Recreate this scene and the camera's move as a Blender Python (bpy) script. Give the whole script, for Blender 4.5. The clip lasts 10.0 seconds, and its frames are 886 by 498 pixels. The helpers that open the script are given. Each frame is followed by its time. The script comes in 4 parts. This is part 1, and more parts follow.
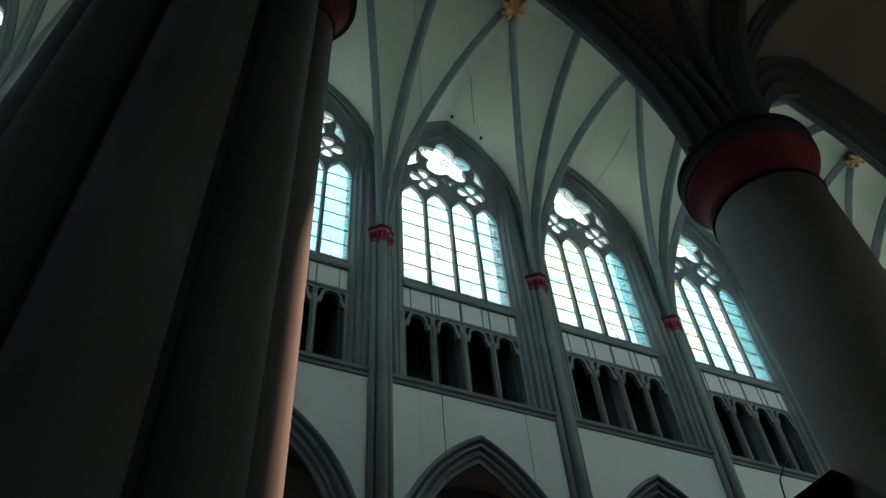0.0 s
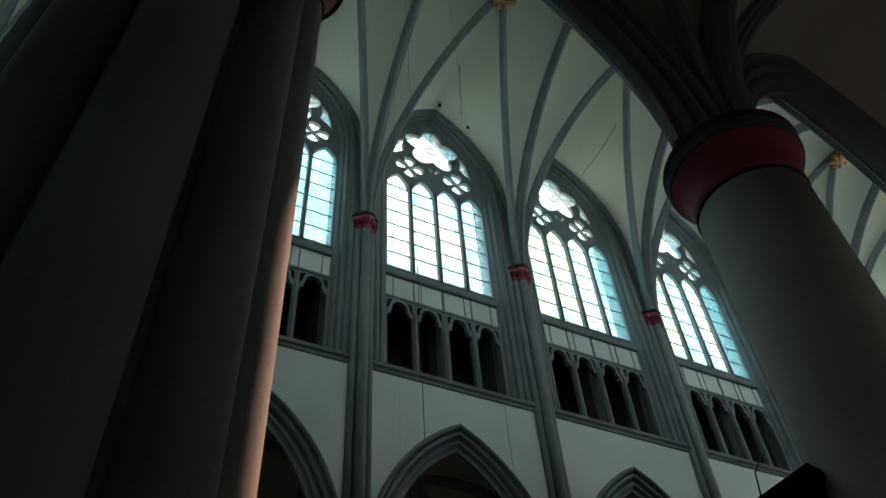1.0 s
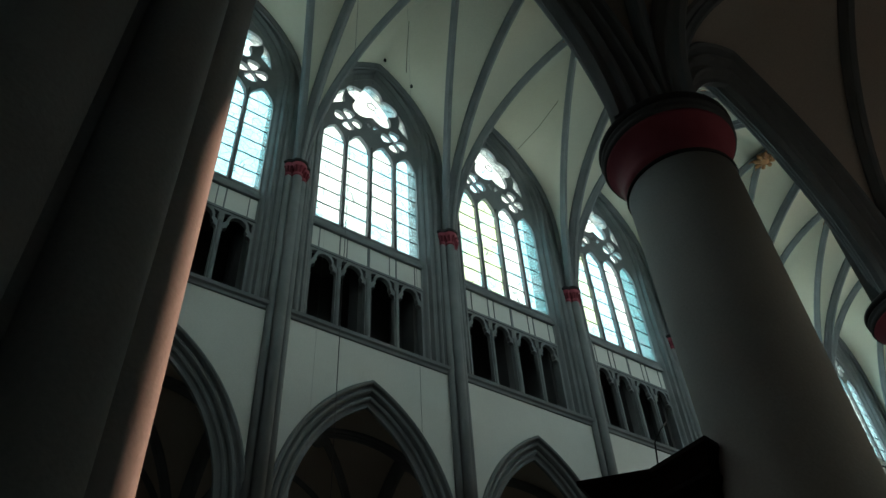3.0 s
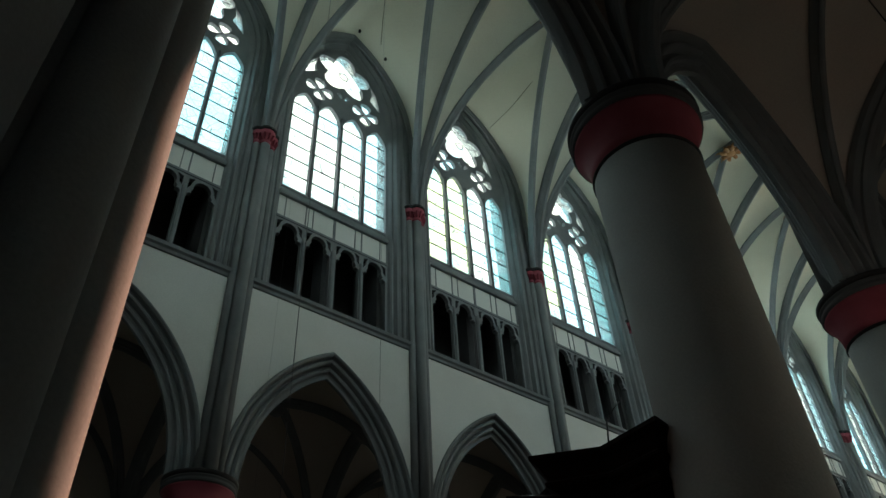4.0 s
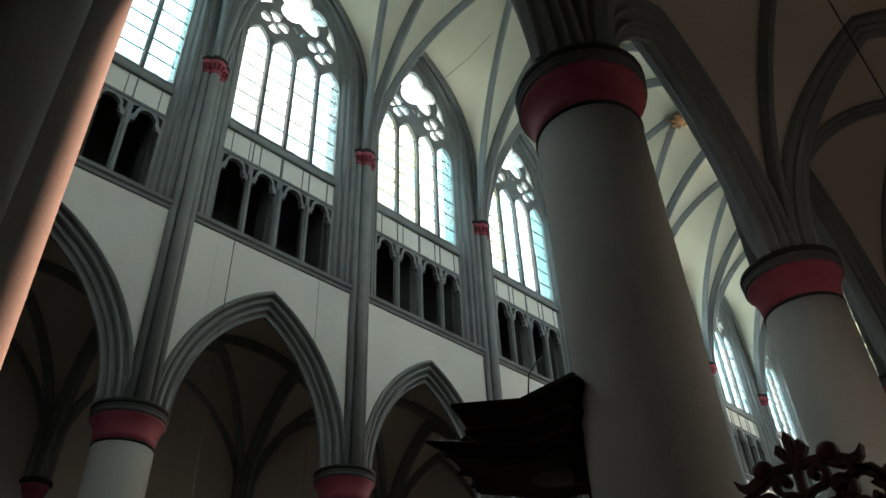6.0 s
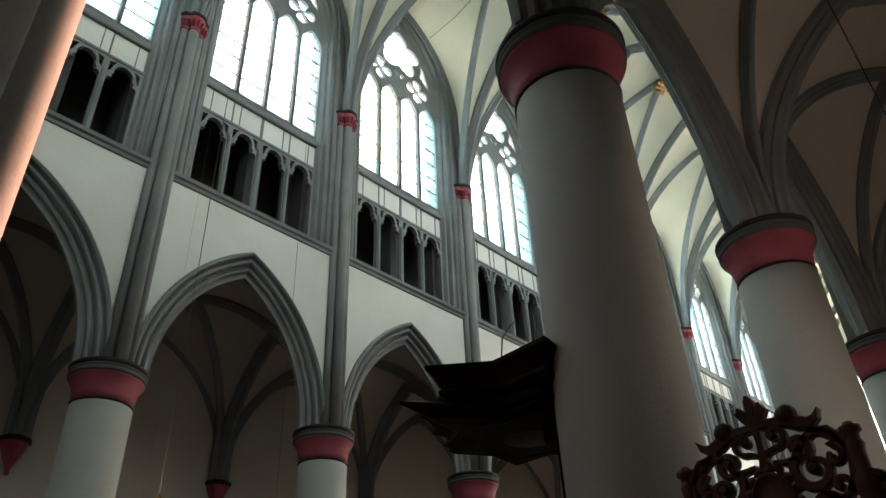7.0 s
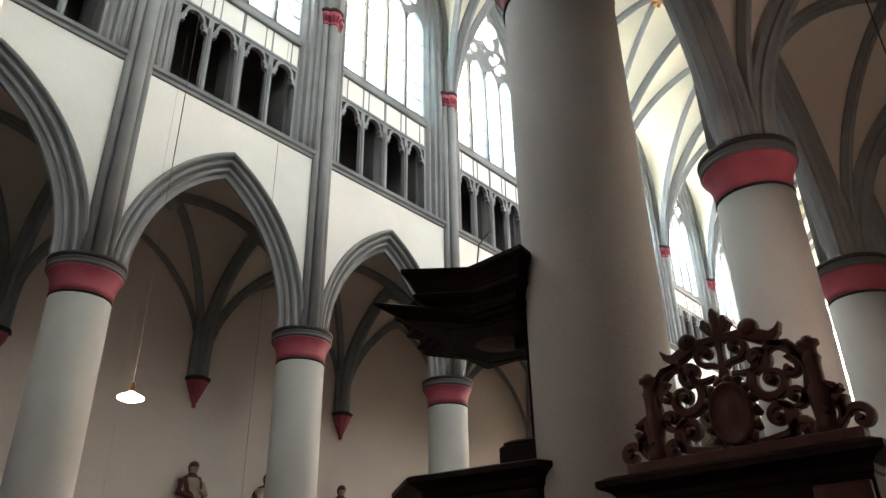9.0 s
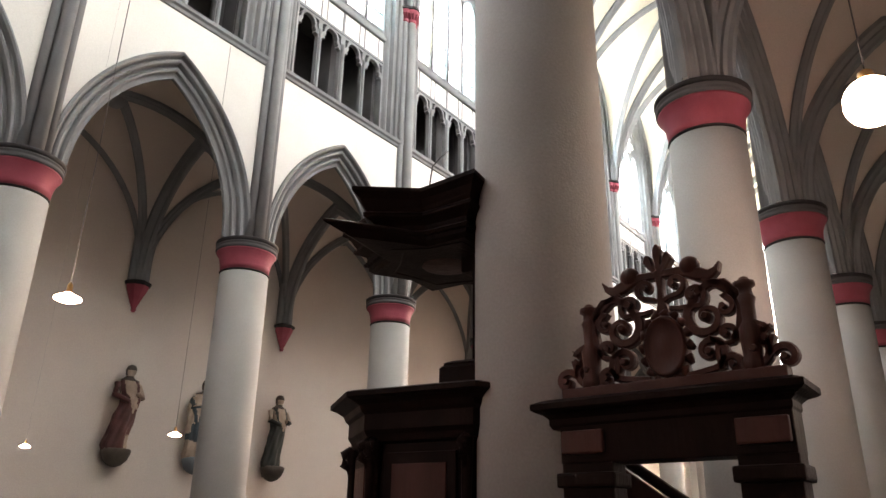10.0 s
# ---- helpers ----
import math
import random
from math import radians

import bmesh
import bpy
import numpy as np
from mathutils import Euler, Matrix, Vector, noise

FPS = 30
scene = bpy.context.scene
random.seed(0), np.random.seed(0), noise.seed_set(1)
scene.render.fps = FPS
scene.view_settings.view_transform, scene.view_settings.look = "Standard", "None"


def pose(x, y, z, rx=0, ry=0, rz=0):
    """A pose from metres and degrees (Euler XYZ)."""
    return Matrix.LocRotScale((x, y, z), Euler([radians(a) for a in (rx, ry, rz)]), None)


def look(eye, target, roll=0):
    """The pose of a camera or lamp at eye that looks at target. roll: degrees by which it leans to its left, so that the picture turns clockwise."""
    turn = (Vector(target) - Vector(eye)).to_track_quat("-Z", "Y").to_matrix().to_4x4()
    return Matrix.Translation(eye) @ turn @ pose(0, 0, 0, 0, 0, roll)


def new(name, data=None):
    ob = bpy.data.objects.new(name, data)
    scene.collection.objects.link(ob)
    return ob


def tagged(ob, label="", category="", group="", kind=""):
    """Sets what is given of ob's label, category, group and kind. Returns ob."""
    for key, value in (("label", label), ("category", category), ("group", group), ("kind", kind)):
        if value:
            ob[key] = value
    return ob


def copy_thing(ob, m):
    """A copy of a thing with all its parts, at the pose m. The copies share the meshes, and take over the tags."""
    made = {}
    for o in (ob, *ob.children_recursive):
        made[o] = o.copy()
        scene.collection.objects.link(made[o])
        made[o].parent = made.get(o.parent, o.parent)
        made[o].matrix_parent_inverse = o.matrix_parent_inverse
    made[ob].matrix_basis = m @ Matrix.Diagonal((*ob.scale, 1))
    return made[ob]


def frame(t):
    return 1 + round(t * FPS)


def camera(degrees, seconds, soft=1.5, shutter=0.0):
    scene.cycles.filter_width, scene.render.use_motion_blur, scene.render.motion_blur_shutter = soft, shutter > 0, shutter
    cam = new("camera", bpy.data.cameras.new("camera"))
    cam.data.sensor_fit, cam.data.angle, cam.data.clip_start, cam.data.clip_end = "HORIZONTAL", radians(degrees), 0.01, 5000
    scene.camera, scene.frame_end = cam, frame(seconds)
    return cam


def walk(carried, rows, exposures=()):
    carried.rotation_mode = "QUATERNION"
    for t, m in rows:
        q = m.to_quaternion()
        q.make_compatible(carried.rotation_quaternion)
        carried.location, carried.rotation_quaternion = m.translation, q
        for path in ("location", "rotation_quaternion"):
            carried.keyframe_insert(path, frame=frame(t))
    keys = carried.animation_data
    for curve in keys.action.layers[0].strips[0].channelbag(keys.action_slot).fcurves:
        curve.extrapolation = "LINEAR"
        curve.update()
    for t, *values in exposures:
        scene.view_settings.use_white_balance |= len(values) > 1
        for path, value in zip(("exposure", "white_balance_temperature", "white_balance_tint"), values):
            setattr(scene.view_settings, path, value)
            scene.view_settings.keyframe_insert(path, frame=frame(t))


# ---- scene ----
cam = camera(61.2, 10.0)
PATH = [
    (0, (-6.13, -15.43, 1.913), (-5.478, -14.242, 3.384), -4.9),
    (0.5, (-6.128, -15.413, 1.912), (-5.452, -14.234, 3.38), -5.2),
    (1, (-6.112, -15.381, 1.914), (-5.413, -14.194, 3.364), -4.6),
    (1.5, (-6.069, -15.311, 1.903), (-5.324, -14.127, 3.333), -4.4),
    (2, (-6.033, -15.256, 1.892), (-5.239, -14.098, 3.316), -4.3),
    (2.5, (-6.046, -15.24, 1.894), (-5.203, -14.085, 3.292), -4.2),
    (4, (-6.001, -15.234, 1.855), (-5.015, -14.105, 3.179), -3.5),
    (4.5, (-6.006, -15.269, 1.841), (-4.977, -14.136, 3.128), -3.4),
    (5, (-5.996, -15.309, 1.832), (-4.92, -14.19, 3.093), -3.3),
    (6.5, (-5.99, -15.458, 1.789), (-4.814, -14.342, 2.96), -2.5),
    (7, (-5.975, -15.486, 1.78), (-4.761, -14.365, 2.908), -2.7),
    (7.5, (-5.951, -15.48, 1.768), (-4.715, -14.36, 2.871), -2.5),
    (8, (-5.932, -15.461, 1.75), (-4.675, -14.329, 2.818), -2.1),
    (8.5, (-5.924, -15.484, 1.745), (-4.645, -14.33, 2.761), -1.5),
    (9, (-5.916, -15.498, 1.744), (-4.587, -14.322, 2.665), -1.0),
    (9.5, (-5.907, -15.492, 1.75), (-4.488, -14.346, 2.571), 0.2),
    (10, (-5.904, -15.468, 1.753), (-4.422, -14.341, 2.484), 1.0),
]
EXPO = [(0, 0.1, 5950, 1),
        (2.5, 0.1, 6150, 3),
        (4.5, 0.2, 6400, 7),
        (5.2, 0.42, 6550, 9),
        (6.5, 1.33, 6850, 14),
        (7.5, 1.87, 6980, 18),
        (9, 2.66, 7250, 28),
        (10, 3.22, 7450, 35)]
walk(cam, [(t, look(eye, target, roll)) for t, eye, target, roll in PATH], EXPO)

# ---- plan, metres: x along the nave, y across it, z up ----
BAY = 6.0              # bay length
MID = -5.95            # nave axis in y
AXIS = 0.27            # axis of the far arcade; the near one mirrors it
CAP = 9.2              # top of the column capitals
SPRING = 20.75         # springing of the nave vault
CENTRE = 19.44         # height of the centres of the nave ribs' arcs
CROWN = 29.3           # crown of the nave vault
AISLE = 5.6            # inner face of the far aisle's wall
ACROWN = 13.6          # crown of the aisle vaults
FIRST, LAST = -4, 8    # bays built

# ---- world and lamps ----
world = bpy.data.worlds.new("sky")
scene.world = world
world.use_nodes = True
sky = world.node_tree.nodes.new("ShaderNodeTexSky")
sky.sky_type, sky.sun_disc, sky.sun_elevation, sky.sun_rotation = "NISHITA", False, radians(12), radians(123)
world.node_tree.links.new(sky.outputs[0], world.node_tree.nodes["Background"].inputs[0])
world.node_tree.nodes["Background"].inputs[1].default_value = 0.05


def area_lamp(name, m, width, height, watts, colour):
    lamp = bpy.data.lights.new(name, "AREA")
    lamp.shape, lamp.size, lamp.size_y, lamp.energy, lamp.color = "RECTANGLE", width, height, watts, colour
    ob = new(name, lamp)
    ob.matrix_world = m
    return ob


# low warm sun through the opening added in the near aisle's wall
SUN_AZ, SUN_EL = radians(-33), radians(12)
sun = new("sun", bpy.data.lights.new("sun", "SUN"))
sun.data.energy, sun.data.angle, sun.data.color = 5.0, radians(1.1), (1.0, 0.5, 0.33)
sun.matrix_world = look((0, 0, 0), (-math.cos(SUN_AZ) * math.cos(SUN_EL), -math.sin(SUN_AZ) * math.cos(SUN_EL), -math.sin(SUN_EL)))

DAY = (0.86, 0.97, 1.0)
area_lamp("east_window_daylight", pose((LAST + 1) * BAY + 1.2, MID, 17.5, 90, 0, 90), 10.5, 18.5, 4600, (1.0, 0.82, 0.62))
# fill from the unseen west end, added to brighten the sides facing it
area_lamp("west_fill", pose(FIRST * BAY - 1.2, MID, 17.5, 90, 0, -90), 9.0, 16.0, 40, DAY)
for y in (-15.0, 3.05):
    area_lamp("west_aisle_fill", pose(FIRST * BAY - 1.2, y, 6.0, 90, 0, -90), 2.4, 6.4, 3, DAY)
# fill in that unseen opening, added to brighten columns and portal
area_lamp("aisle_fill", pose(3.47, -17.62, 5.4, 90, 0, 0), 1.8, 4.6, 12, DAY)
for k in range(FIRST, LAST + 1):
    x = (k + 0.5) * BAY
    area_lamp("window_daylight", pose(x, 1.2, 24.2, -90, 0, 0), 4.3, 9.6, 30 if k < -1 else 150 if k < 1 else 180 if k < 3 else 320, DAY)
    area_lamp("window_daylight", pose(x, 2 * MID - 1.2, 24.2, 90, 0, 0), 4.3, 9.6, (10, 14, 20, 36, 75, 125, 140, 200)[min(k - FIRST, 7)], DAY)


def glow_lamp(m, watts, radius):
    lamp = bpy.data.lights.new("bulb_light", "POINT")
    lamp.energy, lamp.shadow_soft_size, lamp.color = watts, radius, (1.0, 0.78, 0.58)
    ob = new("bulb_light", lamp)
    ob.matrix_world = m


# ---- materials ----
def material(name, base, rough=0.8, second=None, scale=3.0, fine=60.0, bump=0.15, metal=0.0, amount=0.5, spec=0.3, stretch=(1, 1, 1)):
    """A procedural surface: base colour drifting to a second one at a large scale, grain and relief at a small one."""
    mat = bpy.data.materials.new(name)
    mat.use_nodes = True
    n, l = mat.node_tree.nodes, mat.node_tree.links
    b = n["Principled BSDF"]
    b.inputs["Metallic"].default_value, b.inputs["Specular IOR Level"].default_value = metal, spec
    geo, mapping = n.new("ShaderNodeNewGeometry"), n.new("ShaderNodeMapping")
    mapping.inputs["Scale"].default_value = stretch
    l.new(geo.outputs["Position"], mapping.inputs[0])
    big, small = n.new("ShaderNodeTexNoise"), n.new("ShaderNodeTexNoise")
    for tex, s, d in ((big, scale, 6.0), (small, fine, 3.0)):
        tex.inputs["Scale"].default_value, tex.inputs["Detail"].default_value = s, d
        l.new(mapping.outputs[0], tex.inputs["Vector"])
    ramp = n.new("ShaderNodeValToRGB")
    ramp.color_ramp.elements[0].position, ramp.color_ramp.elements[1].position = 0.5 - amount / 2, 0.5 + amount / 2
    ramp.color_ramp.elements[0].color, ramp.color_ramp.elements[1].color = (*base, 1), (*(second or [c * 0.82 for c in base]), 1)
    l.new(big.outputs["Fac"], ramp.inputs[0])
    grain = n.new("ShaderNodeMix")
    grain.data_type, grain.blend_type = "RGBA", "MULTIPLY"
    grain.inputs["Factor"].default_value = 0.3
    l.new(ramp.outputs[0], grain.inputs["A"])
    l.new(small.outputs["Color"], grain.inputs["B"])
    hsv = n.new("ShaderNodeRGBToBW")
    l.new(small.outputs["Color"], hsv.inputs[0])
    l.new(hsv.outputs[0], grain.inputs["B"])
    l.new(grain.outputs["Result"], b.inputs["Base Color"])
    rr = n.new("ShaderNodeMapRange")
    rr.inputs["To Min"].default_value, rr.inputs["To Max"].default_value = max(rough - 0.12, 0.05), min(rough + 0.12, 1)
    l.new(big.outputs["Fac"], rr.inputs[0])
    l.new(rr.outputs[0], b.inputs["Roughness"])
    bm = n.new("ShaderNodeBump")
    bm.inputs["Strength"].default_value, bm.inputs["Distance"].default_value = bump, 0.02
    l.new(small.outputs["Fac"], bm.inputs["Height"])
    l.new(bm.outputs[0], b.inputs["Normal"])
    return mat


def glass_material(name, tint):
    """Pale leaded glass: clear with a tint, cut by the lead lines of small quarries, with dull stained patches."""
    mat = bpy.data.materials.new(name)
    mat.use_nodes = True
    n, l = mat.node_tree.nodes, mat.node_tree.links
    n.remove(n["Principled BSDF"])
    out = n["Material Output"]
    clear, frost, glossy = n.new("ShaderNodeBsdfTransparent"), n.new("ShaderNodeBsdfTranslucent"), n.new("ShaderNodeBsdfGlossy")
    geo = n.new("ShaderNodeNewGeometry")
    cells, lead, blot = n.new("ShaderNodeTexVoronoi"), n.new("ShaderNodeTexVoronoi"), n.new("ShaderNodeTexNoise")
    lead.feature = "DISTANCE_TO_EDGE"
    for tex, s in ((cells, 3.2), (lead, 3.2), (blot, 1.1)):
        tex.inputs["Scale"].default_value = s
        l.new(geo.outputs["Position"], tex.inputs["Vector"])
    tone = n.new("ShaderNodeMix")
    tone.data_type = "RGBA"
    tone.inputs["A"].default_value, tone.inputs["B"].default_value = (*tint, 1), (0.74, 0.93, 0.96, 1)
    ramp = n.new("ShaderNodeValToRGB")
    ramp.color_ramp.elements[0].position, ramp.color_ramp.elements[1].position = 0.5, 0.66
    l.new(blot.outputs["Fac"], ramp.inputs[0])
    l.new(ramp.outputs[0], tone.inputs["Factor"])
    line = n.new("ShaderNodeMath")
    line.operation, line.inputs[1].default_value = "GREATER_THAN", 0.02
    l.new(lead.outputs["Distance"], line.inputs[0])
    dark = n.new("ShaderNodeMix")
    dark.data_type = "RGBA"
    dark.inputs["A"].default_value = (0.45, 0.47, 0.45, 1)
    l.new(line.outputs[0], dark.inputs["Factor"])
    l.new(tone.outputs["Result"], dark.inputs["B"])
    l.new(dark.outputs["Result"], clear.inputs[0])
    l.new(dark.outputs["Result"], frost.inputs[0])
    glossy.inputs["Roughness"].default_value = 0.15
    a, b = n.new("ShaderNodeMixShader"), n.new("ShaderNodeMixShader")
    a.inputs[0].default_value, b.inputs[0].default_value = 0.08, 0.03
    l.new(clear.outputs[0], a.inputs[1])
    l.new(frost.outputs[0], a.inputs[2])
    l.new(a.outputs[0], b.inputs[1])
    l.new(glossy.outputs[0], b.inputs[2])
    l.new(b.outputs[0], out.inputs[0])
    return mat


def glowing(name, colour, strength):
    mat = bpy.data.materials.new(name)
    mat.use_nodes = True
    b = mat.node_tree.nodes["Principled BSDF"]
    b.inputs["Emission Color"].default_value, b.inputs["Emission Strength"].default_value = (*colour, 1), strength
    return mat


PLASTER = material("white_plaster", (0.80, 0.79, 0.75), 0.9, (0.70, 0.69, 0.65), 0.5, 30, 0.12)
CREAM = material("cream_plaster", (0.64, 0.565, 0.495), 0.9, (0.56, 0.49, 0.43), 0.45, 30, 0.12)
VAULT = material("vault_plaster", (0.62, 0.59, 0.48), 0.9, (0.54, 0.51, 0.41), 0.4, 25, 0.15)
GREY = material("grey_painted_stone", (0.24, 0.254, 0.26), 0.8, (0.175, 0.185, 0.19), 1.2, 50, 0.2)
PALE = material("pale_grey_stone", (0.40, 0.40, 0.39), 0.8, (0.30, 0.30, 0.29), 1.0, 40, 0.2)
COLUMN = material("grey_limewash", (0.4, 0.395, 0.38), 0.85, (0.33, 0.325, 0.31), 0.7, 40, 0.15)
PIER = material("blue_grey_limewash", (0.35, 0.37, 0.385), 0.85, (0.26, 0.275, 0.29), 0.7, 40, 0.15)
RED = material("red_paint", (0.35, 0.07, 0.098), 0.7, (0.27, 0.046, 0.068), 2.5, 60, 0.15)
BLACK = material("black_paint", (0.025, 0.024, 0.024), 0.7, None, 4, 60, 0.1)
BRASS = material("worn_brass", (0.5, 0.3, 0.12), 0.35, (0.3, 0.17, 0.07), 12, 90, 0.1, metal=0.9)
GOLD = material("gilding", (0.42, 0.23, 0.1), 0.45, (0.28, 0.13, 0.07), 8, 60, 0.1, metal=0.6)
OAK = material("dark_oak", (0.017, 0.008, 0.006), 0.5, (0.008, 0.005, 0.004), 3, 40, 0.3, spec=0.06, stretch=(1, 1, 0.15))
OAK_RED = material("red_brown_oak", (0.08, 0.027, 0.02), 0.5, (0.045, 0.016, 0.012), 3, 40, 0.3, spec=0.2, stretch=(1, 1, 0.15))
IRON = material("dark_iron", (0.03, 0.03, 0.032), 0.6, None, 6, 80, 0.1, metal=0.5)
# near-black base puts the passage's shade into the colour
SHADOW_STONE = material("passage_shade", (0.05, 0.047, 0.045), 0.95, None, 2, 20, 0.4)
# the capital rings' dark grey; on the passage piers it paints in shade
PASSAGE = material("ring_grey_passage_shade", (0.09, 0.092, 0.095), 0.9, (0.075, 0.075, 0.075), 1.5, 40, 0.25)
PAVING = material("stone_paving", (0.13, 0.126, 0.12), 0.7, (0.09, 0.087, 0.083), 0.8, 30, 0.15)
GLASS = [glass_material("clear_leaded_glass", (0.95, 0.97, 0.93)), glass_material("bluish_leaded_glass", (0.8, 0.95, 0.97)),
         glass_material("yellowish_leaded_glass", (0.95, 0.98, 0.8)), glass_material("cyan_leaded_glass", (0.67, 0.94, 0.97))]
SHADE = glowing("lit_opal_glass", (1.0, 0.8, 0.55), 5)


# ---- mesh helpers ----
def mesh_object(name, verts, faces, mat, smooth=False):
    me = bpy.data.meshes.new(name)
    me.from_pydata([tuple(v) for v in verts], [], [tuple(f) for f in faces])
    me.materials.append(mat)
    if smooth:
        me.polygons.foreach_set("use_smooth", [True] * len(me.polygons))
    me.update()
    return new(name, me)


def tidy(ob):
    bm = bmesh.new()
    bm.from_mesh(ob.data)
    bmesh.ops.remove_doubles(bm, verts=bm.verts, dist=0.0005)
    bmesh.ops.recalc_face_normals(bm, faces=bm.faces)
    bm.to_mesh(ob.data)
    bm.free()
    return ob


def under(ob, parent, label=""):
    ob.parent = parent
    return tagged(ob, label) if label else ob


def empty(name, label, category, group="", kind="", at=(0, 0, 0)):
    ob = new(name)
    ob.location = at
    return tagged(ob, label, category, group, kind)


def inside(p, poly):
    x, y = p
    c = False
    for (x1, y1), (x2, y2) in zip(poly, poly[1:] + poly[:1]):
        if (y1 > y) != (y2 > y) and x < (x2 - x1) * (y - y1) / (y2 - y1) + x1:
            c = not c
    return c


def plate(name, outer, holes, y0, y1, mat):
    """A slab in the x-z plane from y0 to y1, cut by holes."""
    from mathutils.geometry import delaunay_2d_cdt
    points, edges, loops = [], [], []
    for loop in [outer, *holes]:
        s = len(points)
        points += [Vector(p) for p in loop]
        ids = list(range(s, s + len(loop)))
        edges += list(zip(ids, ids[1:] + ids[:1]))
    vs, es, tris, vo, eo, fo = delaunay_2d_cdt(points, edges, [], 0, 1e-5)
    keep = []
    for f in tris:
        c = sum((vs[i] for i in f), Vector((0, 0))) / len(f)
        if inside(c, outer) and not any(inside(c, h) for h in holes):
            keep.append(f)
    n = len(vs)
    verts = [(v.x, y0, v.y) for v in vs] + [(v.x, y1, v.y) for v in vs]
    count = {}
    for f in keep:
        for a, b in zip(f, list(f[1:]) + [f[0]]):
            count[(a, b)] = 1
    faces = [tuple(f) for f in keep] + [tuple(n + i for i in reversed(f)) for f in keep]
    faces += [(b, a, n + a, n + b) for a, b in count if (b, a) not in count]
    return tidy(mesh_object(name, verts, faces, mat))


def box(name, x0, x1, y0, y1, z0, z1, mat, bevel=0.0):
    bm = bmesh.new()
    bmesh.ops.create_cube(bm, size=1, matrix=Matrix.LocRotScale(((x0 + x1) / 2, (y0 + y1) / 2, (z0 + z1) / 2), None, (x1 - x0, y1 - y0, z1 - z0)))
    if bevel:
        bmesh.ops.bevel(bm, geom=bm.edges[:], offset=bevel, segments=2, affect="EDGES", profile=0.6)
    me = bpy.data.meshes.new(name)
    bm.to_mesh(me)
    bm.free()
    me.materials.append(mat)
    return new(name, me)


def lathe(name, profile, mat, x=0, y=0, n=40, smooth=True):
    """Profile of (radius, height), turned about the upright axis."""
    verts, faces = [], []
    for r, z in profile:
        verts += [(x + r * math.cos(2 * math.pi * i / n), y + r * math.sin(2 * math.pi * i / n), z) for i in range(n)]
    for j in range(len(profile) - 1):
        faces += [(j * n + i, j * n + (i + 1) % n, (j + 1) * n + (i + 1) % n, (j + 1) * n + i) for i in range(n)]
    faces += [tuple(range(n - 1, -1, -1)), tuple((len(profile) - 1) * n + i for i in range(n))]
    ob = mesh_object(name, verts, faces, mat, smooth)
    for p in ob.data.polygons:
        if len(p.vertices) > 4:
            p.use_smooth = False
    return ob


def prism(name, rings, mat, smooth=False):
    """Rings of equal point counts, stacked and closed."""
    n = len(rings[0])
    verts = [p for ring in rings for p in ring]
    faces = [(j * n + i, j * n + (i + 1) % n, (j + 1) * n + (i + 1) % n, (j + 1) * n + i) for j in range(len(rings) - 1) for i in range(n)]
    faces += [tuple(range(n - 1, -1, -1)), tuple((len(rings) - 1) * n + i for i in range(n))]
    return mesh_object(name, verts, faces, mat, smooth)


def tube(name, points, radius, mat, n=8, closed=False):
    """A round bar along points."""
    pts = [Vector(p) for p in points]
    verts, faces, m = [], [], len(pts)
    for i, p in enumerate(pts):
        a = pts[(i - 1) % m] if closed or i else p
        b = pts[(i + 1) % m] if closed or i < m - 1 else p
        t = (b - a).normalized()
        s = t.cross(Vector((0, 0, 1)) if abs(t.z) < 0.95 else Vector((0, 1, 0))).normalized()
        u = s.cross(t)
        r = radius[i] if isinstance(radius, (list, tuple)) else radius
        verts += [p + r * (math.cos(2 * math.pi * j / n) * s + math.sin(2 * math.pi * j / n) * u) for j in range(n)]
    for i in range(m if closed else m - 1):
        k = (i + 1) % m
        faces += [(i * n + j, i * n + (j + 1) % n, k * n + (j + 1) % n, k * n + j) for j in range(n)]
    if not closed:
        faces += [tuple(range(n - 1, -1, -1)), tuple((m - 1) * n + j for j in range(n))]
    return mesh_object(name, verts, faces, mat, True)


def join(name, obs):
    """One mesh out of several."""
    bm = bmesh.new()
    mats = []
    for ob in obs:
        for m in ob.data.materials:
            if m not in mats:
                mats.append(m)
    for ob in obs:
        before = len(bm.faces)
        ob.data.transform(ob.matrix_basis)
        bm.from_mesh(ob.data)
        bm.faces.ensure_lookup_table()
        index = mats.index(ob.data.materials[0])
        for i in range(before, len(bm.faces)):
            bm.faces[i].material_index = index
    me = bpy.data.meshes.new(name)
    bm.to_mesh(me)
    bm.free()
    for m in mats:
        me.materials.append(m)
    for ob in obs:
        old = ob.data
        bpy.data.objects.remove(ob)
        bpy.data.meshes.remove(old)
    return new(name, me)


def half_arc(a, h, d, n):
    """The left half of a pointed arch of half width a and rise h, set in by d: points (x from the axis, z from the springing)."""
    r = (a * a + h * h) / (2 * a)
    top = math.acos(min(1, (r - a) / (r - d)))
    return [(-a + r - (r - d) * math.cos(top * i / n), (r - d) * math.sin(top * i / n)) for i in range(n + 1)]


def arch_line(cx, a, zs, h, d=0.0, n=14, foot=None):
    """The whole outline of a pointed arch, from the left foot over the apex to the right foot."""
    left = [(cx + x, zs + z) for x, z in half_arc(a, h, d, n)]
    right = [(2 * cx - x, z) for x, z in reversed(left[:-1])]
    line = left + right
    if foot is not None:
        line = [(cx - a + d, foot)] + line + [(cx + a - d, foot)]
    return line


